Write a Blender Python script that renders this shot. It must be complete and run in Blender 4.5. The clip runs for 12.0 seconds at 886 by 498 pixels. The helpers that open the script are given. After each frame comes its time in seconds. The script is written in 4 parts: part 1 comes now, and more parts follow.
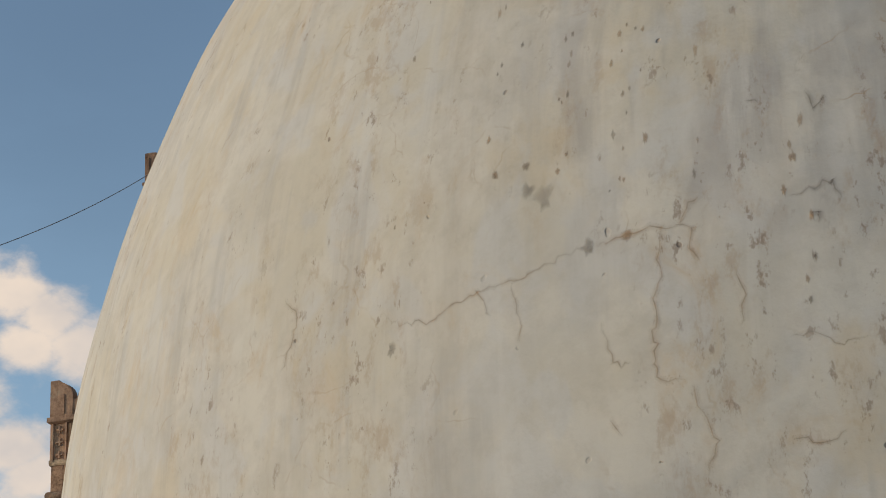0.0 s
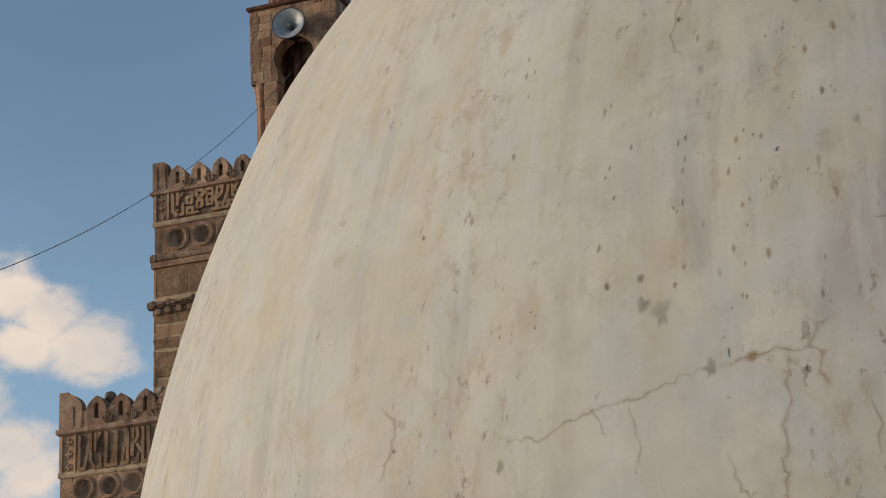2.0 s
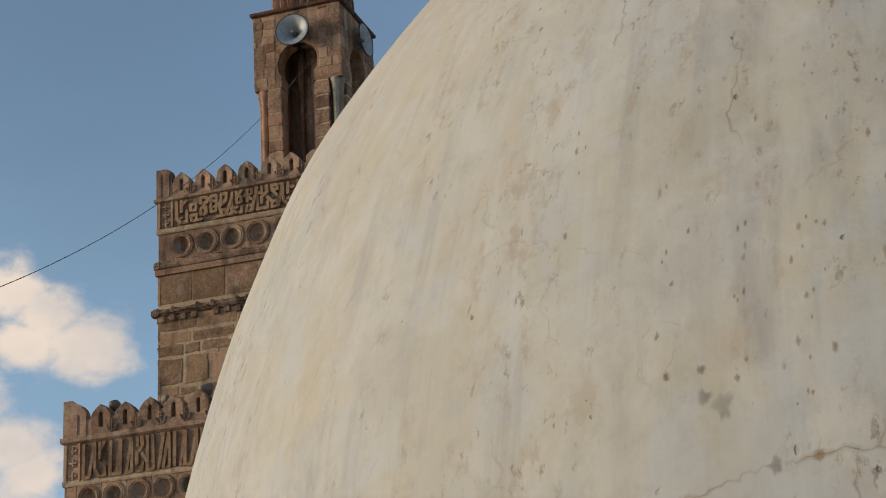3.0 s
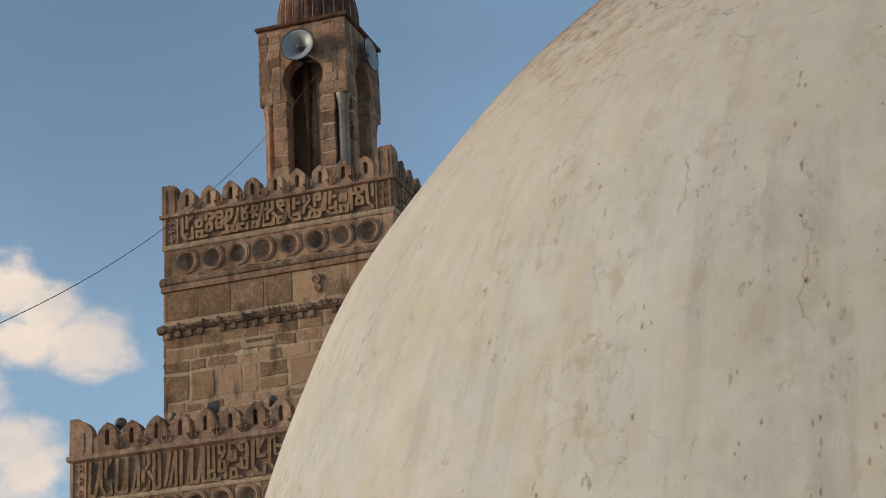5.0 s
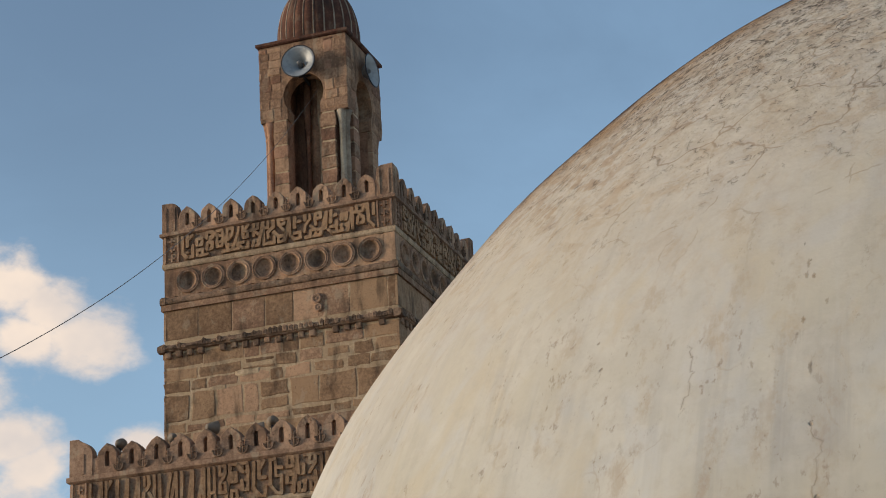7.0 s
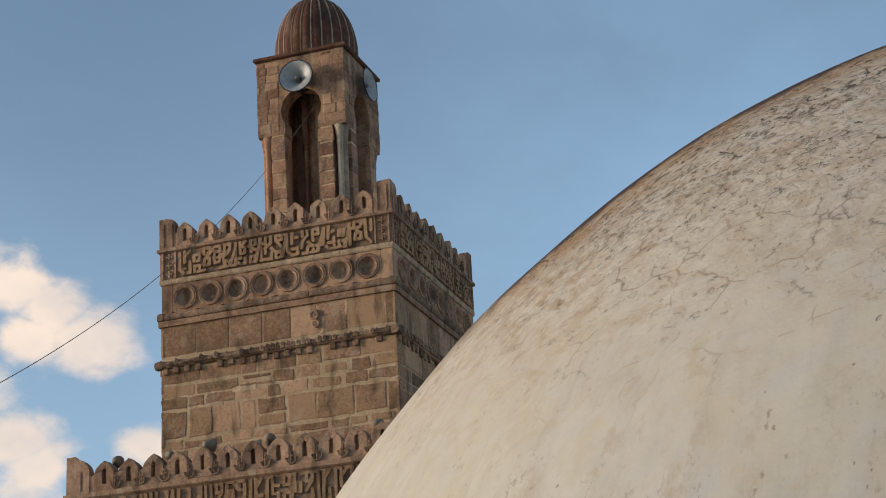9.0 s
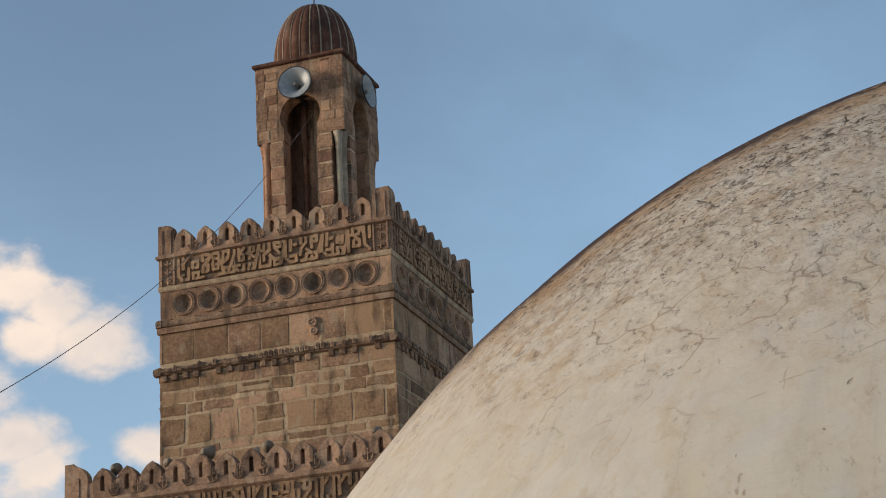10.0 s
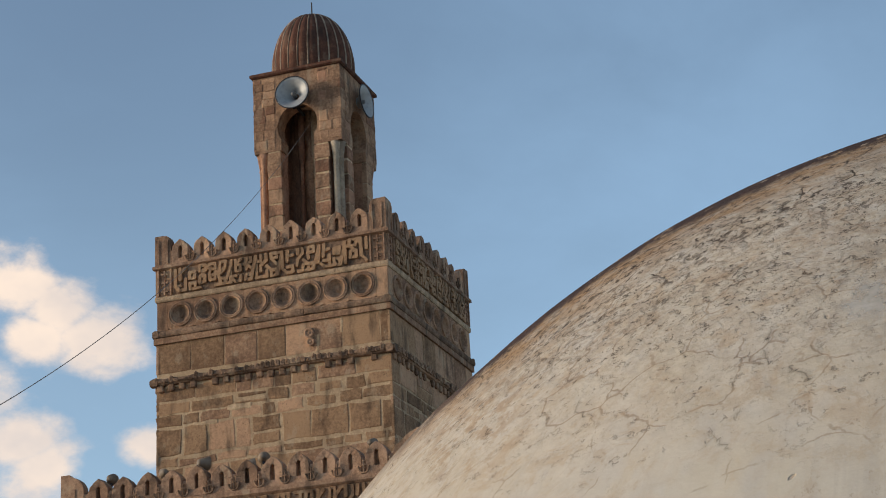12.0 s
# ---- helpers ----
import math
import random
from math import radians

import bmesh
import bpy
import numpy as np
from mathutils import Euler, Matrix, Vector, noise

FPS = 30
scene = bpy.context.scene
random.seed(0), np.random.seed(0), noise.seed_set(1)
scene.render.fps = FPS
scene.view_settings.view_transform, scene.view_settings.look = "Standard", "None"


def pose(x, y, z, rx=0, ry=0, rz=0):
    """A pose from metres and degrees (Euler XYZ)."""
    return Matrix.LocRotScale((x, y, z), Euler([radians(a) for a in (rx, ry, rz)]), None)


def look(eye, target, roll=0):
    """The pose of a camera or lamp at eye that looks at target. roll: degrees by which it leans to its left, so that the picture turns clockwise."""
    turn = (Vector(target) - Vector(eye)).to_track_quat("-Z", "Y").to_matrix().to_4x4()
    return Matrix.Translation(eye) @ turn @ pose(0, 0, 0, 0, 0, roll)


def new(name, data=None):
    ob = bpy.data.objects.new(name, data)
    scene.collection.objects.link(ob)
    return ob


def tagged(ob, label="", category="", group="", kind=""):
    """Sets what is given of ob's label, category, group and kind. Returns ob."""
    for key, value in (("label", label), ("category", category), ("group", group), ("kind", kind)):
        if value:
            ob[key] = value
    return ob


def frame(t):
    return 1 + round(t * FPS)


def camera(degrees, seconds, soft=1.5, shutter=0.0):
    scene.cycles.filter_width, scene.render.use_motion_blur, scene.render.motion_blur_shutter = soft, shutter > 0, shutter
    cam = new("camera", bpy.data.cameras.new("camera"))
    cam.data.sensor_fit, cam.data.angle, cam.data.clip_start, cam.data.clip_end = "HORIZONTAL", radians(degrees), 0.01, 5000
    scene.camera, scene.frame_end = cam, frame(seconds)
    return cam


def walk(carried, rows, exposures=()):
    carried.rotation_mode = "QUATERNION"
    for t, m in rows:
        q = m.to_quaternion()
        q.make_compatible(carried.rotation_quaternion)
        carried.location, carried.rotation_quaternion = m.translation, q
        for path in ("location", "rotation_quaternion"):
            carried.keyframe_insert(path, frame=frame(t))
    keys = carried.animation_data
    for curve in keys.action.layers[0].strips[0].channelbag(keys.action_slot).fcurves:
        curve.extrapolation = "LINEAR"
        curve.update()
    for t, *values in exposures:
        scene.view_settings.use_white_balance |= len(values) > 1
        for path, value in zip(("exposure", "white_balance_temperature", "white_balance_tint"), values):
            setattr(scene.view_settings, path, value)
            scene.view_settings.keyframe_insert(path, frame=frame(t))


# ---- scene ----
cam = camera(26.4, 12.0, soft=1.0)
PATH = [
    (0, look((8.3757, -22.7380, 7.3988), (5.4613, -13.8060, 10.8230), -2.882)),
    (0.5, look((8.3480, -22.7463, 7.4272), (5.4359, -13.8127, 10.8493), -2.935)),
    (1, look((8.3072, -22.7453, 7.4745), (5.3973, -13.8101, 10.8944), -2.988)),
    (1.5, look((8.2649, -22.7517, 7.5284), (5.3565, -13.8151, 10.9457), -3.039)),
    (2, look((8.2225, -22.7526, 7.5948), (5.3164, -13.8141, 11.0090), -3.085)),
    (2.5, look((8.1846, -22.7515, 7.6639), (5.2797, -13.8111, 11.0742), -3.127)),
    (3, look((8.1505, -22.7552, 7.7403), (5.2465, -13.8127, 11.1459), -3.163)),
    (3.5, look((8.1255, -22.7704, 7.8124), (5.2214, -13.8260, 11.2128), -3.193)),
    (5.5, look((8.0870, -22.8445, 8.0881), (5.1840, -13.8939, 11.4732), -3.257)),
    (6, look((8.0891, -22.8295, 8.1625), (5.1836, -13.8782, 11.5436), -3.263)),
    (6.5, look((8.0974, -22.8162, 8.2468), (5.1876, -13.8646, 11.6236), -3.269)),
    (7, look((8.1160, -22.8209, 8.3444), (5.1990, -13.8703, 11.7174), -3.275)),
    (9, look((8.2077, -22.8120, 8.5734), (5.2742, -13.8666, 11.9459), -3.280)),
    (9.5, look((8.2376, -22.8146, 8.6220), (5.2986, -13.8711, 11.9948), -3.259)),
    (10, look((8.2665, -22.8159, 8.6639), (5.3222, -13.8745, 12.0376), -3.234)),
    (10.5, look((8.2963, -22.8182, 8.7051), (5.3472, -13.8790, 12.0805), -3.205)),
    (11, look((8.3287, -22.8140, 8.7451), (5.3761, -13.8765, 12.1220), -3.172)),
    (11.5, look((8.3512, -22.8122, 8.7699), (5.3944, -13.8764, 12.1477), -3.137)),
    (12, look((8.3774, -22.8161, 8.7966), (5.4148, -13.8824, 12.1749), -3.101)),
]
EXPOSURES = [(0.0, 0.03, 6550, 11), (3.5, 0.07, 6550, 11), (7.0, 0.20, 6600, 12), (12.0, 0.28, 6650, 13)]
walk(cam, PATH, EXPOSURES)

# ---- daylight ----
SUN_DIR = Vector((-0.925, -0.33, 0.185)).normalized()
world = bpy.data.worlds.new("sky")
scene.world = world
world.use_nodes = True


class Nodes:
    """Short notation for a node tree."""

    def __init__(self, tree):
        self.t = tree
        tree.nodes.clear()

    def node(self, kind):
        return self.t.nodes.new(kind)

    def put(self, value, socket):
        if isinstance(value, bpy.types.NodeSocket):
            self.t.links.new(value, socket)
        else:
            socket.default_value = value

    def math(self, op, a, b=0.0, clamp=False):
        n = self.node("ShaderNodeMath")
        n.operation, n.use_clamp = op, clamp
        self.put(a, n.inputs[0])
        self.put(b, n.inputs[1])
        return n.outputs[0]

    def vec(self, op, a, b=(0, 0, 0), out=0):
        n = self.node("ShaderNodeVectorMath")
        n.operation = op
        self.put(a, n.inputs[0])
        self.put(b, n.inputs[1])
        return n.outputs[out]

    def scaled(self, v, s):
        return self.vec("MULTIPLY", v, s)

    def noise(self, v, scale, detail=4.0, rough=0.55, distort=0.0):
        n = self.node("ShaderNodeTexNoise")
        self.put(v, n.inputs["Vector"])
        self.put(scale, n.inputs["Scale"])
        self.put(detail, n.inputs["Detail"])
        self.put(rough, n.inputs["Roughness"])
        self.put(distort, n.inputs["Distortion"])
        return n.outputs[0]

    def cells(self, v, scale, feature="F1", out=0):
        n = self.node("ShaderNodeTexVoronoi")
        n.feature = feature
        self.put(v, n.inputs["Vector"])
        self.put(scale, n.inputs["Scale"])
        return n.outputs[out]

    def flecks(self, v, scale, size, share):
        """Crisp spots of uneven size, in the given share of the cells."""
        n = self.node("ShaderNodeTexVoronoi")
        self.put(v, n.inputs["Vector"])
        self.put(scale, n.inputs["Scale"])
        chance = self.split(n.outputs[1])
        edge = self.math("MULTIPLY", self.math("ADD", chance[1], 0.35), size)
        spot = self.ramp(n.outputs[0], self.math("MULTIPLY", edge, 0.55), edge, 1.0, 0.0)
        return self.math("MULTIPLY", spot, self.math("LESS_THAN", chance[0], share))

    def ramp(self, x, lo, hi, a=0.0, b=1.0):
        n = self.node("ShaderNodeMapRange")
        n.interpolation_type = "SMOOTHSTEP"
        for value, i in ((x, 0), (lo, 1), (hi, 2), (a, 3), (b, 4)):
            self.put(value, n.inputs[i])
        return n.outputs[0]

    def mix(self, f, a, b, mode="MIX"):
        n = self.node("ShaderNodeMix")
        n.data_type, n.blend_type = "RGBA", mode
        for value, i in ((f, 0), (a, 6), (b, 7)):
            if i and not isinstance(value, bpy.types.NodeSocket):
                value = (*value, 1.0)
            self.put(value, n.inputs[i])
        return n.outputs[2]

    def split(self, v):
        n = self.node("ShaderNodeSeparateXYZ")
        self.put(v, n.inputs[0])
        return n.outputs

    def bump(self, height, strength, distance):
        n = self.node("ShaderNodeBump")
        self.put(height, n.inputs["Height"])
        n.inputs["Strength"].default_value = strength
        n.inputs["Distance"].default_value = distance
        return n.outputs[0]


def sky_world():
    n = Nodes(world.node_tree)
    sky = n.node("ShaderNodeTexSky")
    sky.sky_type, sky.sun_disc = "NISHITA", False
    sky.sun_elevation = math.asin(SUN_DIR.z)
    sky.sun_rotation = math.atan2(SUN_DIR.x, SUN_DIR.y)
    sky.air_density, sky.dust_density, sky.ozone_density = 1.0, 0.8, 1.5
    way = n.node("ShaderNodeTexCoord").outputs["Generated"]
    # loose cumulus: soft heaps low in the north-west, more added out of view, thin veils elsewhere
    wisp = n.noise(n.scaled(way, (1, 1, 1.6)), 9.0, 7.0, 0.58, 0.3)
    fine = n.noise(n.scaled(way, (1, 1, 1.5)), 34.0, 5.0, 0.6)
    heap = -0.35
    for centre, size in CLOUD_HEAPS:
        off = n.vec("SUBTRACT", way, centre)
        d = n.vec("LENGTH", n.scaled(off, (1.0, 1.0, 1.35)), out=1)
        lump = n.math("SUBTRACT", 1.0, n.math("DIVIDE", d, size))
        heap = n.math("MAXIMUM", heap, lump)
    shape = n.math("ADD", heap, n.math("MULTIPLY", n.math("SUBTRACT", wisp, 0.5), 1.5))
    shape = n.math("ADD", shape, n.math("MULTIPLY", n.math("SUBTRACT", fine, 0.5), 0.9))
    cover = n.ramp(shape, 0.08, 0.58, 0.0, 0.92)
    veil = n.ramp(n.noise(n.scaled(way, (1, 1, 2.2)), 3.4, 6.0, 0.55, 0.4), 0.40, 0.75, 0.0, 0.12)
    thin = n.vec("LENGTH", n.vec("SUBTRACT", way, (-0.16, 0.93, 0.33)), out=1)
    thin = n.math("MULTIPLY", n.ramp(thin, 0.04, 0.36, 0.30, 0.0), n.ramp(wisp, 0.2, 0.7, 0.6, 1.0))
    shade = n.ramp(n.noise(n.scaled(way, (1, 1, 1.4)), 15.0, 4.0), 0.3, 0.7)
    tone = n.mix(shade, CLOUD_SHADE, CLOUD_LIGHT)
    haze = n.ramp(n.split(way)[2], 0.10, 0.42, 0.50, 0.0)
    colour = n.mix(n.math("ADD", haze, n.math("ADD", veil, thin)), sky.outputs[0], VEIL)
    colour = n.mix(cover, colour, tone)
    back = n.node("ShaderNodeBackground")
    n.put(colour, back.inputs[0])
    back.inputs[1].default_value = SKY_STRENGTH
    n.put(back.outputs[0], n.node("ShaderNodeOutputWorld").inputs[0])


SKY_STRENGTH = 0.15
VEIL = (2.05, 3.4, 4.95)
CLOUD_SHADE, CLOUD_LIGHT = (4.2, 3.8, 3.5), (5.8, 4.85, 3.95)
CLOUD_HEAPS = [((-0.497, 0.805, 0.323), 0.036), ((-0.483, 0.817, 0.312), 0.032), ((-0.468, 0.832, 0.298), 0.033), ((-0.499, 0.817, 0.298), 0.030),
               ((-0.510, 0.825, 0.246), 0.034), ((-0.500, 0.835, 0.230), 0.036), ((-0.450, 0.859, 0.243), 0.022),
               ((-0.55, 0.79, 0.27), 0.08), ((-0.62, 0.74, 0.24), 0.07), ((0.55, 0.80, 0.22), 0.12), ((0.2, -0.95, 0.25), 0.14),
               # unseen clouds added east and south to brighten the tower's east side
               ((0.80, 0.50, 0.26), 0.15), ((0.93, 0.05, 0.27), 0.17), ((0.86, -0.42, 0.22), 0.15), ((-0.3, -0.9, 0.3), 0.14)]
sky_world()

sun = new("sun", bpy.data.lights.new("sun", "SUN"))
sun.data.energy, sun.data.angle, sun.data.color = 2.3, radians(14), (1.0, 0.865, 0.675)
sun.matrix_world = look(SUN_DIR * 60, (0, 0, 0))


# ---- materials ----
def material(name, build):
    m = bpy.data.materials.new(name)
    m.use_nodes = True
    n = Nodes(m.node_tree)
    colour, rough, normal, metal = build(n)
    bsdf = n.node("ShaderNodeBsdfPrincipled")
    n.put(colour if isinstance(colour, bpy.types.NodeSocket) else (*colour, 1.0), bsdf.inputs["Base Color"])
    n.put(rough, bsdf.inputs["Roughness"])
    n.put(metal, bsdf.inputs["Metallic"])
    if not isinstance(rough, bpy.types.NodeSocket) and rough >= 0.9:
        bsdf.inputs["Specular IOR Level"].default_value = 0.15
    if normal is not None:
        n.put(normal, bsdf.inputs["Normal"])
    n.put(bsdf.outputs[0], n.node("ShaderNodeOutputMaterial").inputs[0])
    return m


def place(n):
    return n.node("ShaderNodeNewGeometry").outputs["Position"]


def stone(dark, light, pale=0.25, relief=1.0, scale=1.0):
    """Weathered brown sandstone with pits and lighter lime bloom, varied from block to block."""

    def build(n):
        p = place(n)
        info = n.node("ShaderNodeObjectInfo").outputs["Random"]
        isle = n.node("ShaderNodeNewGeometry").outputs["Random Per Island"]
        broad = n.noise(p, 1.7 * scale, 5.0)
        grain = n.noise(p, 26.0 * scale, 6.0, 0.65)
        mottle = n.noise(p, 8.5 * scale, 6.0, 0.68)
        f = n.math("ADD", n.math("MULTIPLY", broad, 0.45), n.math("MULTIPLY", info, 0.28))
        f = n.math("ADD", f, n.math("MULTIPLY", mottle, 0.55))
        f = n.math("ADD", f, n.math("MULTIPLY", grain, 0.62))
        f = n.math("ADD", f, n.math("MULTIPLY", isle, 0.08))
        col = n.mix(n.ramp(f, 0.76, 1.22), dark, light)
        bloom = n.ramp(n.noise(n.scaled(p, (1, 1, 0.6)), 5.0 * scale, 6.0, 0.62), 0.55, 0.64, 0.0, pale * 1.6)
        col = n.mix(bloom, col, (0.46, 0.37, 0.26))
        soot = n.ramp(n.noise(n.scaled(p, (1.5, 1.5, 0.5)), 3.1 * scale, 5.0), 0.50, 0.70, 0.0, 0.6)
        col = n.mix(soot, col, (0.035, 0.028, 0.024))
        hole = n.ramp(n.noise(p, 31.0 * scale, 3.0, 0.6), 0.60, 0.68)
        pit = n.math("MINIMUM", n.ramp(n.cells(p, 38.0 * scale), 0.0, 0.28), n.math("SUBTRACT", 1.0, hole))
        high = n.math("ADD", n.math("MULTIPLY", grain, 0.8), n.math("MULTIPLY", pit, 0.35))
        sparse = n.ramp(n.noise(p, 4.0 * scale, 3.0), 0.46, 0.66, 0.08, 0.55)
        col = n.mix(n.math("MULTIPLY", n.ramp(pit, 0.0, 1.0, 1.0, 0.0), sparse), col, (0.035, 0.024, 0.018))
        return col, 0.92, n.bump(high, relief * 0.7, 0.014), 0.0

    return build


STONE = material("brown sandstone", stone((0.224, 0.129, 0.081), (0.526, 0.327, 0.202)))
STONE_SHAFT = material("ochre sandstone", stone((0.176, 0.103, 0.060), (0.405, 0.252, 0.146), 0.2))
STONE_RED = material("reddish sandstone", stone((0.190, 0.101, 0.065), (0.459, 0.258, 0.162), 0.14))
STONE_CAP = material("dark red cap stone", stone((0.105, 0.048, 0.033), (0.255, 0.122, 0.076), 0.08, 0.6))
# darker stone; puts recess shade into the lettering ground and roundel dishes
STONE_DARK = material("dark sandstone", stone((0.134, 0.085, 0.058), (0.381, 0.244, 0.159), 0.2))
STONE_PALE = material("pale grey stone", stone((0.28, 0.215, 0.155), (0.52, 0.43, 0.32), 0.3))
STONE_CARVED = material("carved sandstone", stone((0.224, 0.134, 0.088), (0.504, 0.319, 0.208), 0.3))
STONE_LIGHT = material("lighter sandstone", stone((0.314, 0.218, 0.140), (0.627, 0.459, 0.302), 0.3))
MORTAR = material("lime mortar", stone((0.40, 0.28, 0.172), (0.67, 0.505, 0.335), 0.25, 0.5))
RIB = material("pale rib", stone((0.20, 0.14, 0.10), (0.46, 0.36, 0.27), 0.3))


def metal_paint(colour, rough, metal):
    def build(n):
        p = place(n)
        dirt = n.ramp(n.noise(p, 14.0, 6.0), 0.42, 0.75, 0.0, 0.5)
        col = n.mix(dirt, colour, [c * 0.5 for c in colour])
        return col, n.ramp(n.noise(p, 30.0), 0.2, 0.8, rough - 0.1, rough + 0.12), n.bump(n.noise(p, 60.0), 0.06, 0.004), metal

    return build


HORN = material("grey painted metal", metal_paint((0.36, 0.37, 0.37), 0.5, 0.1))
LAMP = material("weathered lamp housing", metal_paint((0.21, 0.16, 0.115), 0.7, 0.0))
DARK_METAL = material("dark metal", metal_paint((0.05, 0.05, 0.055), 0.5, 0.6))
RUBBER = material("black cable", metal_paint((0.20, 0.155, 0.125), 0.7, 0.0))
GLASSY = material("lamp glass", metal_paint((0.15, 0.145, 0.14), 0.65, 0.0))


def plaster(n):
    """Old limewash over plaster: patched tints, rust-brown specks in runs, hairline crazing, flecks and lichen on the crown."""
    p = n.node("ShaderNodeTexCoord").outputs["Object"]
    q = n.split(p)
    flat = n.vec("NORMALIZE", n.scaled(p, (1, 1, 0)))
    run = n.vec("ADD", n.scaled(flat, (2.18, 2.18, 0)), n.scaled(p, (0, 0, 0.16)))
    wobble = n.node("ShaderNodeTexNoise")
    n.put(p, wobble.inputs["Vector"])
    wobble.inputs["Scale"].default_value = 34.0
    wobble.inputs["Detail"].default_value = 4.0
    bent = n.vec("ADD", p, n.scaled(wobble.outputs[1], (0.022, 0.022, 0.022)))
    cloud = n.noise(p, 6.5, 6.0, 0.6, 0.4)
    grain = n.noise(p, 90.0, 5.0, 0.6)
    crown = n.ramp(q[2], 1.35, 1.95)
    # limewash in overlapping patches
    col = n.mix(n.ramp(n.noise(p, 1.6, 5.0, 0.6), 0.35, 0.68), (0.495, 0.457, 0.375), (0.455, 0.442, 0.412))
    col = n.mix(n.ramp(cloud, 0.42, 0.60, 0.0, 0.75), col, (0.545, 0.515, 0.45))
    col = n.mix(n.ramp(n.noise(n.scaled(p, (1, 1, 0.7)), 9.0, 4.0, 0.5, 0.6), 0.50, 0.62, 0.0, 0.65), col, (0.485, 0.478, 0.455))
    col = n.mix(n.ramp(n.noise(n.scaled(p, (1, 1, 0.6)), 5.2, 5.0, 0.6, 0.9), 0.53, 0.66, 0.0, 0.6), col, (0.49, 0.425, 0.315))
    col = n.mix(n.ramp(n.noise(run, 8.0, 5.0, 0.6), 0.52, 0.74, 0.0, 0.45), col, (0.35, 0.315, 0.265))
    col = n.mix(n.ramp(n.noise(p, 24.0, 6.0, 0.7), 0.44, 0.70, 0.0, 0.28), col, (0.36, 0.32, 0.265))
    thin_run = n.vec("ADD", n.scaled(flat, (2.18, 2.18, 0)), n.scaled(p, (0, 0, 0.07)))
    drip = n.math("MULTIPLY", n.ramp(n.noise(thin_run, 20.0, 4.0, 0.6), 0.50, 0.66), n.ramp(n.noise(p, 3.5, 3.0), 0.38, 0.60, 0.1, 1.0))
    col = n.mix(n.math("MULTIPLY", drip, 0.42), col, (0.35, 0.33, 0.305))
    pale_run = n.math("MULTIPLY", n.ramp(n.noise(thin_run, 13.0, 4.0, 0.6, 0.5), 0.54, 0.68), n.ramp(n.noise(p, 4.4, 3.0), 0.42, 0.6))
    col = n.mix(n.math("MULTIPLY", pale_run, 0.5), col, (0.54, 0.525, 0.48))
    # old rust seeping through in soft, drawn-out clouds
    seep = n.math("MULTIPLY", n.ramp(n.noise(n.scaled(p, (1, 1, 0.6)), 10.0, 5.0, 0.65, 0.8), 0.53, 0.70), n.ramp(n.noise(p, 2.7, 3.0), 0.42, 0.60, 0.15, 1.0))
    col = n.mix(n.math("MULTIPLY", seep, 0.5), col, (0.45, 0.345, 0.225))
    # rust-brown specks and smears that follow the runs
    east = n.math("MULTIPLY", n.ramp(q[0], -0.80, -0.30), n.math("MULTIPLY", n.ramp(q[2], 0.15, 0.40), n.ramp(q[2], 0.85, 1.35, 1.0, 0.0)))
    # grey runs that darken this side, putting its shade into the colour
    shade_wash = n.math("MULTIPLY", n.ramp(n.noise(run, 13.0, 5.0, 0.62, 0.3), 0.42, 0.60), n.ramp(n.noise(p, 7.0, 4.0), 0.36, 0.58, 0.3, 1.0))
    col = n.mix(n.math("MULTIPLY", n.math("MULTIPLY", shade_wash, east), 0.6), col, (0.315, 0.29, 0.265))
    lanes = n.math("MAXIMUM", n.ramp(n.noise(run, 5.5, 3.0), 0.42, 0.54), n.math("MULTIPLY", east, n.ramp(n.noise(run, 16.0, 3.0), 0.45, 0.55)))
    smear = n.ramp(n.noise(n.scaled(p, (1, 1, 0.55)), 19.0, 6.0, 0.7), 0.52, 0.66, 0.0, 0.42)
    col = n.mix(n.math("MULTIPLY", smear, lanes), col, (0.34, 0.245, 0.16))
    speck = n.ramp(n.noise(n.scaled(p, (1, 1, 0.55)), 46.0, 5.0, 0.72), 0.57, 0.67)
    speck = n.math("MULTIPLY", speck, n.math("MULTIPLY", lanes, n.ramp(n.noise(p, 6.0, 3.0), 0.38, 0.52)))
    col = n.mix(n.math("MULTIPLY", speck, 0.62), col, (0.20, 0.14, 0.10))
    pock = n.math("MULTIPLY", n.flecks(bent, 20.0, 0.10, 0.30), n.ramp(lanes, 0.0, 0.7, 0.3, 1.0))
    col = n.mix(n.math("MULTIPLY", pock, 0.6), col, (0.17, 0.115, 0.08))
    # hairline crazing in drifts
    noisy = n.node("ShaderNodeTexNoise")
    n.put(p, noisy.inputs["Vector"])
    noisy.inputs["Scale"].default_value = 11.0
    noisy.inputs["Detail"].default_value = 4.0
    warp = n.vec("ADD", p, n.scaled(noisy.outputs[1], (0.09, 0.09, 0.09)))
    line = n.ramp(n.cells(warp, 7.0, "DISTANCE_TO_EDGE"), 0.002, 0.022, 1.0, 0.0)
    craze = n.math("MULTIPLY", line, n.math("MULTIPLY", n.ramp(n.noise(p, 4.3, 3.0), 0.50, 0.62), n.ramp(n.noise(p, 26.0, 3.0), 0.40, 0.58, 0.1, 1.0)))
    col = n.mix(n.math("MULTIPLY", craze, n.ramp(east, 0.0, 1.0, 0.26, 0.5)), col, (0.31, 0.215, 0.13))
    # weathered crown: warm grime, crisp dark flecks, lichen towards the north-west brow
    grime = n.math("MULTIPLY", crown, n.ramp(n.noise(p, 20.0, 6.0, 0.7), 0.38, 0.60, 0.0, 0.6))
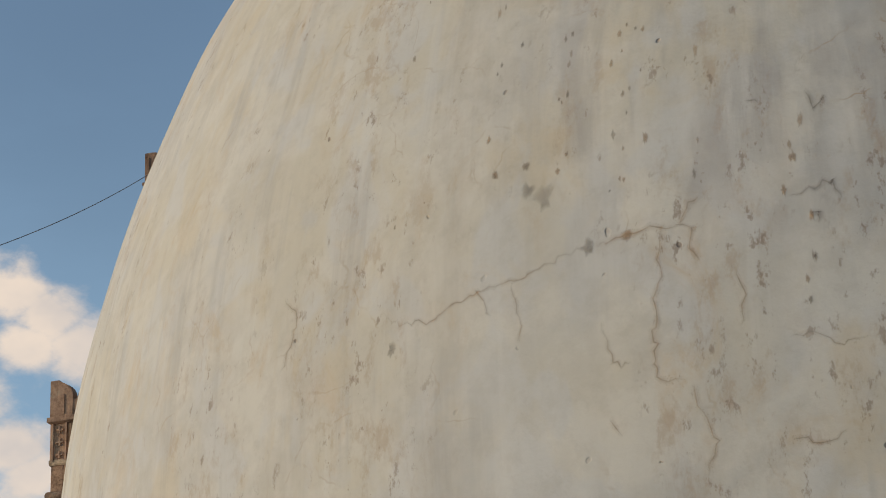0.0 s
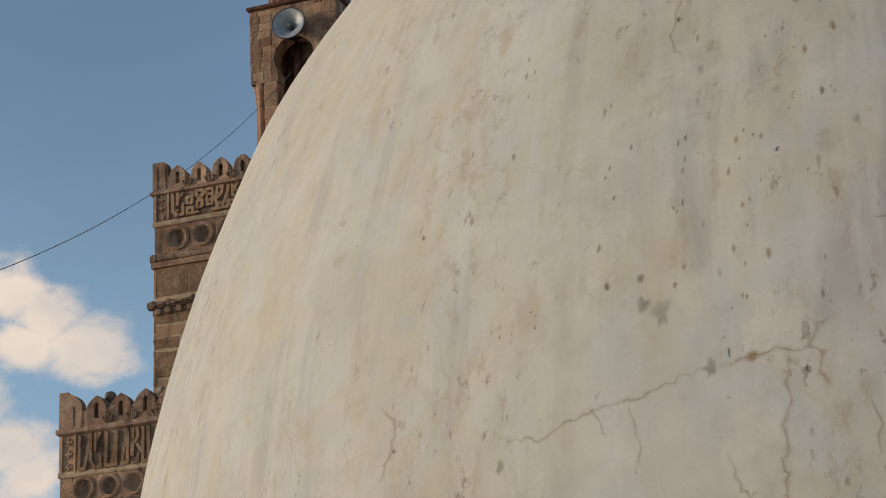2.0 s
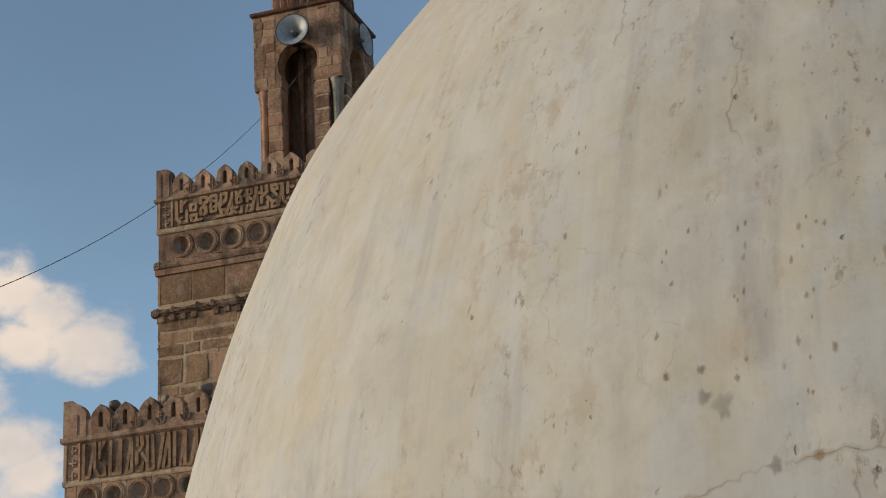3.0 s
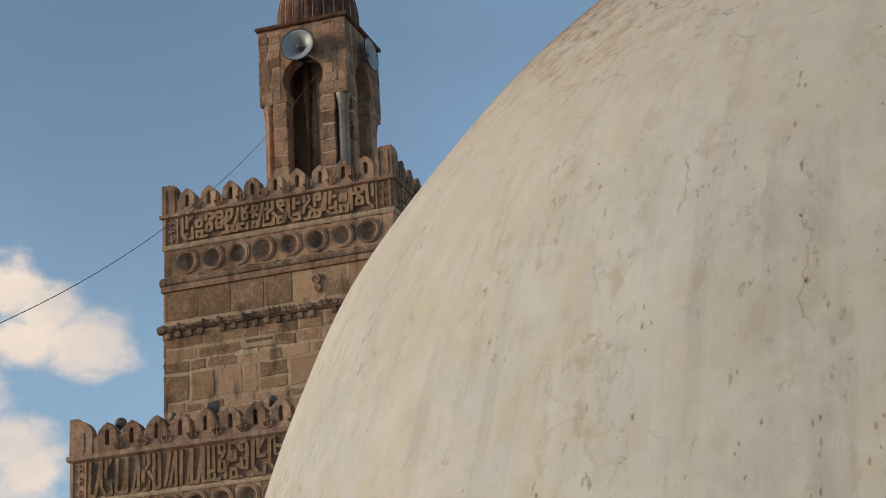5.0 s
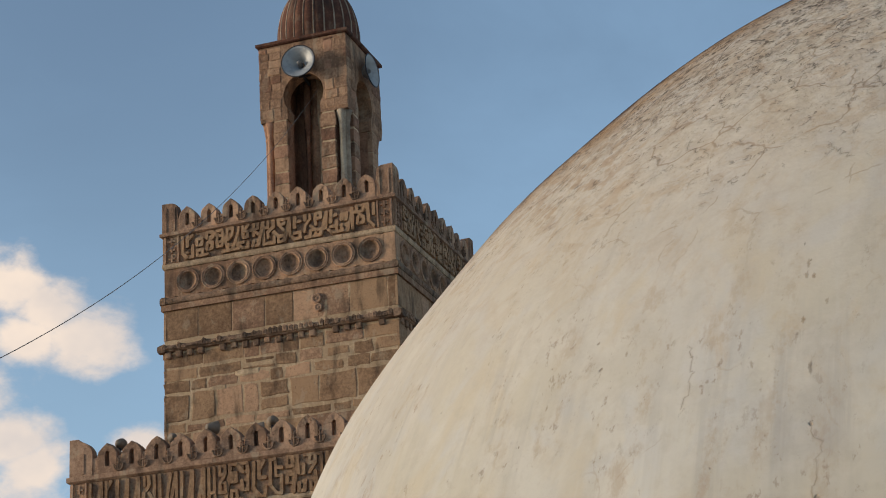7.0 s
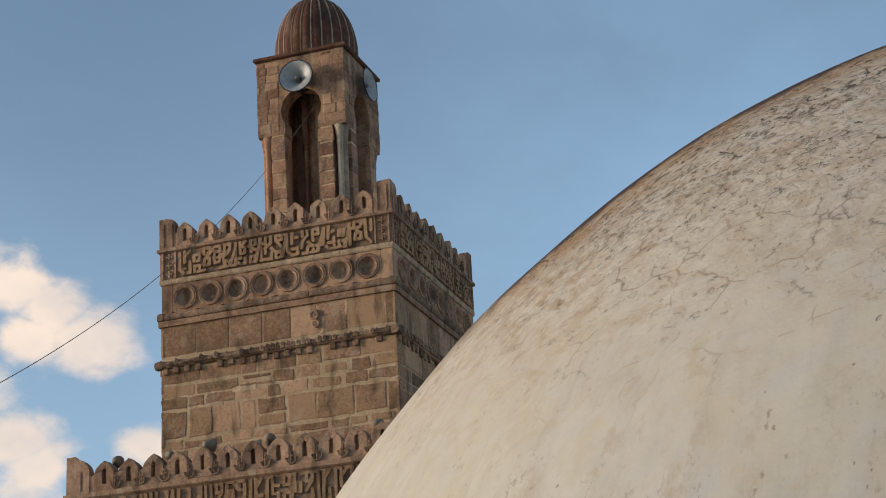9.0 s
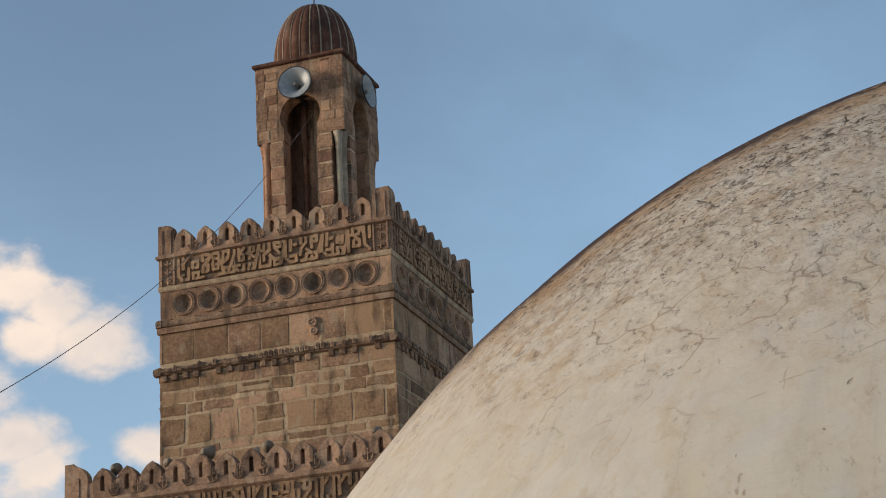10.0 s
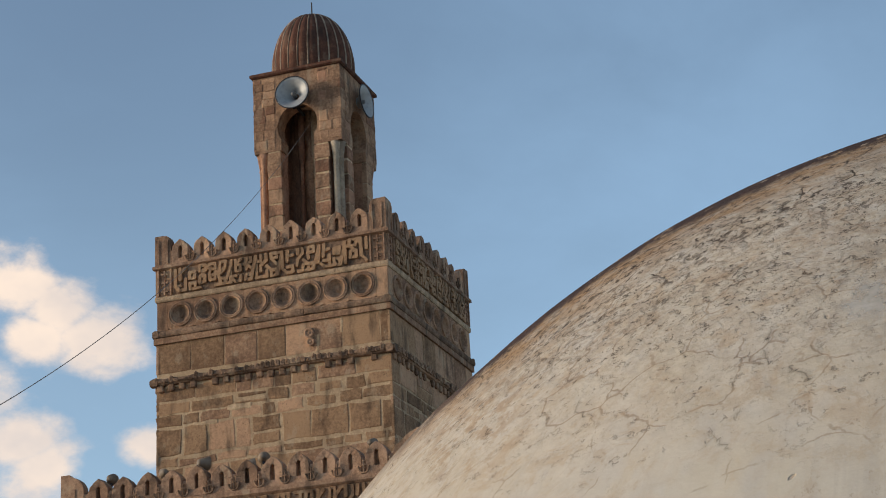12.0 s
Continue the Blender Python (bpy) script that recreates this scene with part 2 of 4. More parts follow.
    col = n.mix(n.ramp(q[2], 0.95, 1.6, 0.0, 0.5), col, (0.55, 0.475, 0.375))
    col = n.mix(grime, col, (0.37, 0.29, 0.21))
    brow = n.math("ADD", n.math("SUBTRACT", q[1], n.math("MULTIPLY", q[0], 0.18)), 0.73)
    brow = n.math("ADD", brow, n.math("MULTIPLY", n.noise(n.scaled(p, (1, 0.4, 0.4)), 22.0, 4.0, 0.7), 0.14))
    near = n.math("MULTIPLY", n.ramp(brow, -0.70, -0.25), n.ramp(q[2], 1.62, 1.95))
    patch = n.ramp(n.noise(p, 7.0, 5.0, 0.65), 0.36, 0.58, 0.4, 1.0)
    small = n.math("MULTIPLY", n.ramp(n.noise(n.scaled(bent, (1.2, 0.75, 1.0)), 80.0, 4.0, 0.7), 0.535, 0.58), patch)
    large = n.math("MULTIPLY", n.ramp(n.noise(n.scaled(bent, (1.2, 0.75, 1.0)), 40.0, 5.0, 0.72), 0.55, 0.59), patch)
    net = n.ramp(n.cells(warp, 5.2, "DISTANCE_TO_EDGE"), 0.004, 0.022, 1.0, 0.0)
    net = n.math("MULTIPLY", net, n.ramp(n.noise(p, 15.0, 3.0), 0.48, 0.58))
    west = n.math("MULTIPLY", q[0], -1.0)
    web = n.math("MULTIPLY", n.ramp(n.cells(warp, 6.0, "DISTANCE_TO_EDGE"), 0.003, 0.020, 1.0, 0.0), n.ramp(n.noise(p, 12.0, 3.0), 0.44, 0.56))
    web = n.math("MULTIPLY", web, n.math("MULTIPLY", n.ramp(q[2], 1.2, 1.6), n.ramp(west, 0.75, 1.05, 1.0, 0.15)))
    col = n.mix(n.math("MULTIPLY", web, 0.55), col, (0.22, 0.145, 0.09))
    blotch = n.math("MULTIPLY", n.ramp(n.noise(p, 13.0, 6.0, 0.68, 0.6), 0.50, 0.64), n.ramp(q[2], 1.2, 1.6))
    col = n.mix(n.math("MULTIPLY", blotch, 0.42), col, (0.40, 0.285, 0.18))
    # flaking: short wandering breaks that lie along the slope, deeper where patches have come off
    lie = n.scaled(bent, (1.0, 0.8, 1.35))
    ridge = n.math("ABSOLUTE", n.math("SUBTRACT", n.noise(lie, 14.0, 5.0, 0.66, 0.15), 0.5))
    breaks = n.math("MULTIPLY", n.ramp(ridge, 0.004, 0.022, 1.0, 0.0), n.ramp(n.noise(p, 34.0, 3.0, 0.6), 0.52, 0.60))
    fine_ridge = n.math("ABSOLUTE", n.math("SUBTRACT", n.noise(lie, 34.0, 4.0, 0.66, 0.1), 0.5))
    fine_breaks = n.math("MULTIPLY", n.ramp(fine_ridge, 0.008, 0.036, 1.0, 0.0), n.ramp(n.noise(p, 60.0, 3.0, 0.6), 0.52, 0.60))
    flake = n.math("MAXIMUM", breaks, n.math("MULTIPLY", n.math("MULTIPLY", fine_breaks, patch), n.ramp(q[2], 1.45, 1.8, 0.2, 1.0)))
    flake = n.math("MULTIPLY", flake, n.ramp(n.math("ADD", q[2], n.math("MULTIPLY", n.noise(p, 5.0, 3.0), 0.6)), 1.62, 2.20))
    holes = n.math("MULTIPLY", n.math("MAXIMUM", n.math("MAXIMUM", n.math("MULTIPLY", small, 0.6), net), large), n.math("MAXIMUM", near, n.math("MULTIPLY", crown, 0.25)))
    holes = n.math("MAXIMUM", holes, n.math("MULTIPLY", flake, 0.9))
    rust = n.math("MULTIPLY", n.math("MULTIPLY", n.ramp(brow, -0.30, -0.09), n.ramp(q[2], 1.60, 1.88)), n.ramp(n.noise(p, 16.0, 5.0, 0.65), 0.36, 0.58, 0.3, 0.9))
    shoulder = n.math("MULTIPLY", n.math("MULTIPLY", n.ramp(west, 0.78, 0.92), n.ramp(west, 1.02, 1.20, 1.0, 0.0)), n.ramp(q[2], 1.46, 1.64))
    shoulder = n.math("MULTIPLY", shoulder, n.ramp(n.noise(p, 22.0, 5.0, 0.65), 0.46, 0.62, 0.0, 0.5))
    col = n.mix(n.math("MAXIMUM", rust, shoulder), col, (0.33, 0.205, 0.105))
    dark = n.math("MULTIPLY", n.ramp(brow, -0.08, 0.02), n.ramp(n.noise(n.scaled(p, (1, 0.35, 0.35)), 30.0, 4.0, 0.6), 0.30, 0.46))
    dark = n.math("MULTIPLY", dark, n.ramp(q[2], 1.58, 1.9))
    col = n.mix(n.math("MULTIPLY", dark, 0.95), col, (0.045, 0.026, 0.026))
    col = n.mix(n.math("MULTIPLY", holes, 0.95), col, (0.055, 0.038, 0.028))
    high = n.math("ADD", n.math("MULTIPLY", n.noise(p, 5.5, 2.0), 0.8), n.math("MULTIPLY", grain, 0.07))
    high = n.math("SUBTRACT", high, n.math("MULTIPLY", n.math("MAXIMUM", holes, pock), 0.22))
    high = n.math("ADD", high, n.math("MULTIPLY", n.math("MULTIPLY", crown, n.noise(p, 36.0, 4.0, 0.65)), 0.45))
    return col, 0.9, n.bump(high, 0.6, 0.022), 0.0


PLASTER = material("old limewash plaster", plaster)


def seeping(name, a, b):
    """A stain or crack that fades into the plaster by the mesh's own fade value."""
    m = bpy.data.materials.new(name)
    m.use_nodes = True
    n = Nodes(m.node_tree)
    fade = n.node("ShaderNodeAttribute")
    fade.attribute_name = "fade"
    p = place(n)
    bsdf = n.node("ShaderNodeBsdfPrincipled")
    n.put(n.mix(n.ramp(n.noise(p, 30.0, 4.0), 0.35, 0.65), a, b), bsdf.inputs["Base Color"])
    bsdf.inputs["Roughness"].default_value = 0.95
    bsdf.inputs["Specular IOR Level"].default_value = 0.1
    clear = n.node("ShaderNodeBsdfTransparent")
    both = n.node("ShaderNodeMixShader")
    n.put(n.math("MULTIPLY", fade.outputs["Fac"], n.ramp(n.noise(p, 22.0, 4.0, 0.6), 0.32, 0.58, 0.55, 1.0)), both.inputs[0])
    n.put(clear.outputs[0], both.inputs[1])
    n.put(bsdf.outputs[0], both.inputs[2])
    n.put(both.outputs[0], n.node("ShaderNodeOutputMaterial").inputs[0])
    return m


CRACK = seeping("rusty crack", (0.34, 0.18, 0.07), (0.40, 0.26, 0.14))
CRACK_GREY = seeping("dark crack", (0.10, 0.072, 0.055), (0.22, 0.165, 0.12))
PATCH = seeping("fresh white plaster", (0.60, 0.585, 0.54), (0.68, 0.66, 0.61))
CHIP = seeping("grey chipped patch", (0.17, 0.155, 0.14), (0.26, 0.23, 0.195))


def speckled(a, b, scale):
    def build(n):
        p = place(n)
        col = n.mix(n.noise(p, scale, 6.0), a, b)
        col = n.mix(n.ramp(n.noise(p, scale * 0.13, 4.0), 0.4, 0.7, 0.0, 0.5), col, [c * 0.6 for c in a])
        return col, 0.92, n.bump(n.noise(p, scale * 4, 5.0), 0.4, 0.02), 0.0

    return build


# unseen terrace and earth, kept pale to bounce light onto dome and tower
ROOF = material("pale bounce terrace", speckled((0.50, 0.46, 0.39), (0.66, 0.61, 0.52), 6.0))
WALL = material("limewashed wall", speckled((0.52, 0.48, 0.40), (0.66, 0.61, 0.52), 3.0))
EARTH = material("dusty ground", speckled((0.38, 0.32, 0.24), (0.52, 0.45, 0.35), 0.8))


# ---- building tools ----
INVERSE = {}


def thing(name, at, label, category, group="", kind=""):
    """An empty at a thing's base; its parts are built in world places."""
    ob = new(name)
    ob.empty_display_size = 0.2
    ob.location = at
    INVERSE[ob.name] = Matrix.Translation(at).inverted()
    return tagged(ob, label, category, group, kind)


def mesh_of(name, bm, mat, smooth=False):
    bmesh.ops.recalc_face_normals(bm, faces=bm.faces)
    me = bpy.data.meshes.new(name)
    bm.to_mesh(me)
    bm.free()
    me.materials.append(mat)
    if smooth:
        me.polygons.foreach_set("use_smooth", [True] * len(me.polygons))
    return me


def hang(name, me, parent, m=None, label=""):
    ob = new(name, me)
    ob.parent = parent
    ob.matrix_parent_inverse = INVERSE.get(parent.name, Matrix())
    if m is not None:
        ob.matrix_basis = m
    return tagged(ob, label)


def part(name, bm, mat, parent, label="", smooth=False, m=None):
    return hang(name, mesh_of(name, bm, mat, smooth), parent, m, label)


def structure(name, bm, mat, label, category, smooth=False):
    return tagged(new(name, mesh_of(name, bm, mat, smooth)), label, category, kind="structure")


def box(bm, x0, x1, y0, y1, z0, z1, soft=0.0, jitter=0.0, m=None):
    """A box; soft chamfers its upright and top edges on the outer side by insetting the faces."""
    r = bmesh.ops.create_cube(bm, size=1.0)
    vs = r["verts"]
    for v in vs:
        v.co = Vector(((x0 + x1) / 2 + v.co.x * (x1 - x0), (y0 + y1) / 2 + v.co.y * (y1 - y0), (z0 + z1) / 2 + v.co.z * (z1 - z0)))
        if jitter:
            v.co += Vector([random.uniform(-jitter, jitter) for _ in range(3)])
    if soft:
        es = list({e for v in vs for e in v.link_edges})
        vs = list({v for f in bmesh.ops.bevel(bm, geom=es, offset=soft, segments=1, affect="EDGES")["faces"] for v in f.verts})
    if m is not None:
        bmesh.ops.transform(bm, matrix=m, verts=vs)
    return vs


def prism(bm, loop, depth, m=None):
    """A closed loop of (x, z) pushed from y = 0 to y = depth."""
    a = [bm.verts.new((x, 0.0, z)) for x, z in loop]
    b = [bm.verts.new((x, depth, z)) for x, z in loop]
    n = len(loop)
    bm.faces.new(a)
    bm.faces.new(b[::-1])
    for i in range(n):
        bm.faces.new((a[i], b[i], b[(i + 1) % n], a[(i + 1) % n]))
    if m is not None:
        bmesh.ops.transform(bm, matrix=m, verts=a + b)


def rough_block(bm, a, b, c, d, e, m, rnd, wob=0.009, back=0.03):
    """A hand-cut stone with uneven sides and a worn arris, its face e metres proud of the wall."""
    def along(p, q, n):
        return [p + (q - p) * (i / n + (rnd.uniform(-0.1, 0.1) if i else 0.0)) for i in range(n)]

    n = 3 if b - a > 0.3 else 2
    k = 2 if d - c > 0.12 else 1
    loop = [(u, c) for u in along(a, b, n)] + [(b, z) for z in along(c, d, k)] + [(u, d) for u in along(b, a, n)] + [(a, z) for z in along(d, c, k)]
    loop = [(u + rnd.uniform(-wob, wob), z + rnd.uniform(-wob, wob)) for u, z in loop]
    mu, mz = (a + b) / 2, (c + d) / 2
    fu, fz = 1 - 0.024 / (b - a), 1 - 0.024 / (d - c)
    rings = []
    for y, su, sz in ((back, 1, 1), (-e * 0.35, 1, 1), (-e, fu, fz)):
        rings.append([bm.verts.new((mu + (u - mu) * su, y + (rnd.uniform(-0.002, 0.002) if y < 0 else 0), mz + (z - mz) * sz)) for u, z in loop])
    for lo, hi in zip(rings, rings[1:]):
        for i in range(len(loop)):
            j = (i + 1) % len(loop)
            bm.faces.new((lo[i], lo[j], hi[j], hi[i]))
    bm.faces.new(rings[-1])
    bmesh.ops.transform(bm, matrix=m, verts=[v for r in rings for v in r])


def lathe(bm, profile, steps=24, m=None, wave=None):
    """Turns a profile of (radius, z) round the z axis; ends with radius 0 are closed."""
    rings = []
    made = []
    for r, z in profile:
        if r < 1e-5:
            ring = [bm.verts.new((0, 0, z))]
        else:
            ring = []
            for i in range(steps):
                a = 2 * math.pi * i / steps
                k = r * (wave(a) if wave else 1.0)
                ring.append(bm.verts.new((k * math.cos(a), k * math.sin(a), z)))
        rings.append(ring)
        made += ring
    for lo, hi in zip(rings, rings[1:]):
        for i in range(steps):
            j = (i + 1) % steps
            if len(lo) == 1 and len(hi) == 1:
                continue
            if len(lo) == 1:
                bm.faces.new((lo[0], hi[j], hi[i]))
            elif len(hi) == 1:
                bm.faces.new((lo[i], lo[j], hi[0]))
            else:
                bm.faces.new((lo[i], lo[j], hi[j], hi[i]))
    if m is not None:
        bmesh.ops.transform(bm, matrix=m, verts=made)


def tube(bm, points, radius, steps=6):
    """A round bar along a line of points."""
    rings = []
    for i, p in enumerate(points):
        d = (Vector(points[min(i + 1, len(points) - 1)]) - Vector(points[max(i - 1, 0)])).normalized()
        side = d.cross(Vector((0.13, 0.37, 0.92))).normalized()
        up = side.cross(d)
        rings.append([bm.verts.new(Vector(p) + radius * (math.cos(2 * math.pi * k / steps) * side + math.sin(2 * math.pi * k / steps) * up)) for k in range(steps)])
    for lo, hi in zip(rings, rings[1:]):
        for k in range(steps):
            bm.faces.new((lo[k], lo[(k + 1) % steps], hi[(k + 1) % steps], hi[k]))
    bm.faces.new(rings[0][::-1])
    bm.faces.new(rings[-1])


# ---- ground, prayer hall and its terrace ----
def ground():
    bm = bmesh.new()
    bmesh.ops.create_grid(bm, x_segments=40, y_segments=40, size=3000)
    structure("ground", bm, EARTH, "dusty bare earth round the mosque", "ground")


TERRACE = 6.0


def hall():
    base = thing("prayer_hall", (8, -19, 0), "limewashed prayer hall with a flat roof terrace", "building")
    bm = bmesh.new()
    for x0, x1, y0, y1 in ((1.5, 15, -27, -26.6), (1.5, 15, -12.4, -12), (1.5, 1.9, -26.6, -12.4), (14.6, 15, -26.6, -12.4)):
        box(bm, x0, x1, y0, y1, 0, TERRACE - 0.3)
    part("wall", bm, WALL, base)
    bm = bmesh.new()
    box(bm, 1.4, 15.1, -27.1, -11.9, TERRACE - 0.3, TERRACE)
    part("roof", bm, ROOF, base)


ground()
hall()

# ---- the plastered dome ----
DOME_AT, DOME_R, DOME_K = Vector((8.283, -18.167, 8.018)), 2.226, 1.1076


def dome_point(lon, lat, out=0.0):
    """A point on the dome's shell by bearing and rise, in degrees."""
    a, b = radians(lon), radians(lat)
    n = Vector((math.cos(b) * math.cos(a), math.cos(b) * math.sin(a), math.sin(b)))
    lump = 0.006 * noise.noise(n * 3.1) + 0.0035 * noise.noise(n * 8.0)
    rise = min(2.0, max(0.0, (lat - 57) / 17))
    wave = 0.040 * rise * rise * (1.5 - 0.5 * rise)
    for at, size in ((32, 0.009), (43, -0.004), (51, -0.007), (19, -0.004)):
        wave += size * math.exp(-(((lat - at) / 5) ** 2))
    return Vector((n.x, n.y, n.z * DOME_K)) * (DOME_R + lump + wave + out)


def plastered_dome():
    base = thing("dome", (DOME_AT.x, DOME_AT.y, TERRACE), "weathered off-white plastered dome with cracks and brown lichen", "dome")
    bm = bmesh.new()
    rows, cols = 150, 300
    grid = []
    for i in range(rows):
        lat = -14 + (90 + 14) * i / rows
        grid.append([bm.verts.new(dome_point(360 * j / cols, lat)) for j in range(cols)])
    top = bm.verts.new(dome_point(0, 90))
    for lo, hi in zip(grid, grid[1:]):
        for j in range(cols):
            bm.faces.new((lo[j], lo[(j + 1) % cols], hi[(j + 1) % cols], hi[j]))
    for j in range(cols):
        bm.faces.new((grid[-1][j], grid[-1][(j + 1) % cols], top))
    part("shell", bm, PLASTER, base, smooth=True, m=Matrix.Translation(DOME_AT))
    bm = bmesh.new()
    lathe(bm, [(2.05, TERRACE), (2.42, TERRACE), (2.42, 7.30), (2.36, 7.36), (2.15, 7.40), (2.05, 7.40)], 64, Matrix.Translation((DOME_AT.x, DOME_AT.y, 0)))
    part("drum", bm, WALL, base, smooth=False)
    return base


def crack(base, seed, ends, width, jag=0.12, mat=None):
    """A jagged open crack in the plaster that wanders between a few stations (bearing, rise), with a stained margin."""
    rnd = random.Random(seed)
    line = [ends[0]]
    for a, b in zip(ends, ends[1:]):
        steps = max(3, int(math.hypot((b[0] - a[0]), b[1] - a[1]) / 0.22))
        for k in range(1, steps + 1):
            f = k / steps
            w = jag if k < steps else 0.0
            line.append((a[0] + (b[0] - a[0]) * f + rnd.uniform(-w, w), a[1] + (b[1] - a[1]) * f + rnd.uniform(-w, w)))
    bm = bmesh.new()
    fade = bm.verts.layers.float.new("fade")
    rows = []
    for i, (lon, lat) in enumerate(line):
        p = dome_point(lon, lat, 0.0009)
        q = dome_point(*line[min(i + 1, len(line) - 1)], 0.0009) - dome_point(*line[max(i - 1, 0)], 0.0009)
        side = q.cross(p).normalized()
        f = i / (len(line) - 1)
        ends_off = min(1.0, 6 * min(f, 1 - f))
        w = width * rnd.uniform(0.5, 1.3)
        row = []
        for k, strength in ((-5.0, 0.0), (-1.1, 0.20), (0.0, 0.56), (1.1, 0.20), (5.0, 0.0)):
            v = bm.verts.new(p + side * w * k)
            v[fade] = strength * ends_off * rnd.uniform(0.6, 1.0)
            row.append(v)
        rows.append(row)
    for a, b in zip(rows, rows[1:]):
        for k in range(4):
            bm.faces.new((a[k], b[k], b[k + 1], a[k + 1]))
    part("crack", bm, mat or CRACK, base, m=Matrix.Translation(DOME_AT))


def chip(base, seed, lon, lat, size, mat, tall=1.15):
    """A worn spot of uneven outline where the limewash has come away."""
    rnd = random.Random(seed)
    bm = bmesh.new()
    fade = bm.verts.layers.float.new("fade")
    hub = bm.verts.new(dome_point(lon, lat, 0.0008))
    hub[fade] = 0.5
    rings = []
    reach = [rnd.uniform(0.55, 1.2) for _ in range(14)]
    for r, strength in ((0.55, 0.38), (1.0, 0.0)):
        ring = []
        for i in range(14):
            a = 2 * math.pi * i / 14
            d = size * r * reach[i] / 0.0388
            ring.append(bm.verts.new(dome_point(lon + d * math.cos(a), lat + d * math.sin(a) * tall, 0.0008)))
            ring[-1][fade] = strength
        rings.append(ring)
    for i in range(14):
        j = (i + 1) % 14
        bm.faces.new((hub, rings[0][i], rings[0][j]))
        bm.faces.new((rings[0][i], rings[1][i], rings[1][j], rings[0][j]))
    part("stain", bm, mat, base, m=Matrix.Translation(DOME_AT))


dome = plastered_dome()
crack(dome, 1, [(-112.1, 6.2), (-111.5, 5.6), (-109.6, 5.2), (-108.5, 5.6), (-107.3, 5.8), (-105.5, 5.8), (-103.5, 6.3), (-102.1, 6.3)], 0.0010)
crack(dome, 2, [(-102.3, 6.3), (-101.0, 6.5), (-99.9, 6.5), (-98.1, 6.2)], 0.0014, 0.08)
crack(dome, 3, [(-99.0, 6.3), (-98.7, 6.9), (-98.2, 7.3)], 0.0013)
crack(dome, 4, [(-117.9, 8.1), (-117.1, 7.4), (-117.0, 6.7), (-117.5, 5.9), (-118.0, 5.0)], 0.0014)
crack(dome, 5, [(-99.9, 6.4), (-99.8, 5.1), (-100.1, 3.9), (-100.2, 2.0), (-100.2, 1.5), (-99.0, 1.2)], 0.0012)
crack(dome, 6, [(-98.6, 6.3), (-98.7, 5.5), (-98.3, 5.0)], 0.0014)
crack(dome, 7, [(-102.2, 3.7), (-101.8, 2.5), (-101.5, 2.0), (-101.1, 2.2)], 0.0011)
crack(dome, 8, [(-98.9, 1.1), (-98.7, 0.2), (-98.2, -0.8), (-98.5, -1.3), (-98.7, -1.9)], 0.0014)
crack(dome, 9, [(-102.1, 0.5), (-101.6, -0.2)], 0.0011)
crack(dome, 10, [(-95.1, 6.6), (-93.9, 6.8), (-93.5, 6.9), (-93.2, 6.1)], 0.0012, 0.12, CRACK_GREY)
crack(dome, 11, [(-94.4, 5.9), (-94.0, 5.9), (-94.1, 5.5)], 0.0013, 0.1, CRACK_GREY)
crack(dome, 12, [(-95.5, 2.0), (-94.8, 2.1), (-93.7, 1.5), (-92.8, 1.7)], 0.0010)
crack(dome, 13, [(-95.8, -1.1), (-94.5, -1.3), (-93.9, -1.0)], 0.0011)
crack(dome, 14, [(-96.3, 10.3), (-95.8, 10.1)], 0.0012, 0.1, CRACK_GREY)
crack(dome, 15, [(-94.2, 10.3), (-93.9, 9.5), (-93.4, 9.9)], 0.0012, 0.12, CRACK_GREY)
crack(dome, 16, [(-97.1, 4.5), (-96.8, 3.6), (-97.1, 2.6)], 0.0009)
crack(dome, 17, [(-107.5, 5.9), (-106.7, 4.8)], 0.0008)
crack(dome, 18, [(-105.8, 5.8), (-105.5, 4.5), (-105.5, 3.6)], 0.0009)
crack(dome, 19, [(-115.7, 42.4), (-115.5, 41.4), (-113.9, 40.7), (-112.9, 39.6)], 0.0014, 0.25, CRACK_GREY)
crack(dome, 20, [(-105.1, 36.6), (-104.3, 37.3), (-103.1, 36.3)], 0.0015, 0.2, CRACK_GREY)
crack(dome, 21, [(-104.3, 37.3), (-104.8, 37.9)], 0.0012, 0.15, CRACK_GREY)
crack(dome, 22, [(-109.6, 47.7), (-109.1, 46.4), (-109.6, 45.7)], 0.0022, 0.2, CRACK_GREY)
crack(dome, 23, [(-102.2, 41.1), (-102.6, 42.2), (-102.8, 44.0)], 0.0018, 0.25, CRACK_GREY)
crack(dome, 24, [(-100.9, 40.9), (-100.5, 40.5), (-99.9, 40.3), (-99.5, 39.5)], 0.0022, 0.2, CRACK_GREY)
crack(dome, 25, [(-99.3, 45.8), (-98.4, 47.0), (-97.4, 48.0), (-95.9, 47.8)], 0.0017, 0.2, CRACK_GREY)
crack(dome, 26, [(-103.3, 38.9), (-103.3, 38.2)], 0.0018, 0.1, CRACK_GREY)
crack(dome, 27, [(-108.2, 42.9), (-109.3, 44.7)], 0.0014, 0.3, CRACK_GREY)
crack(dome, 28, [(-110.4, 28.3), (-109.9, 26.6), (-110.4, 24.6)], 0.0008, 0.2)
crack(dome, 29, [(-104.4, 24.1), (-103.7, 22.4), (-104.2, 19.9), (-103.5, 18.2)], 0.0009, 0.2)
chip(dome, 1, -104.4, 8.6, 0.020, CHIP)
chip(dome, 2, -105.1, 9.0, 0.013, CHIP)
chip(dome, 3, -102.6, 6.4, 0.013, CHIP)
chip(dome, 4, -101.0, 6.45, 0.011, CRACK)
chip(dome, 5, -111.5, 4.6, 0.010, CHIP)
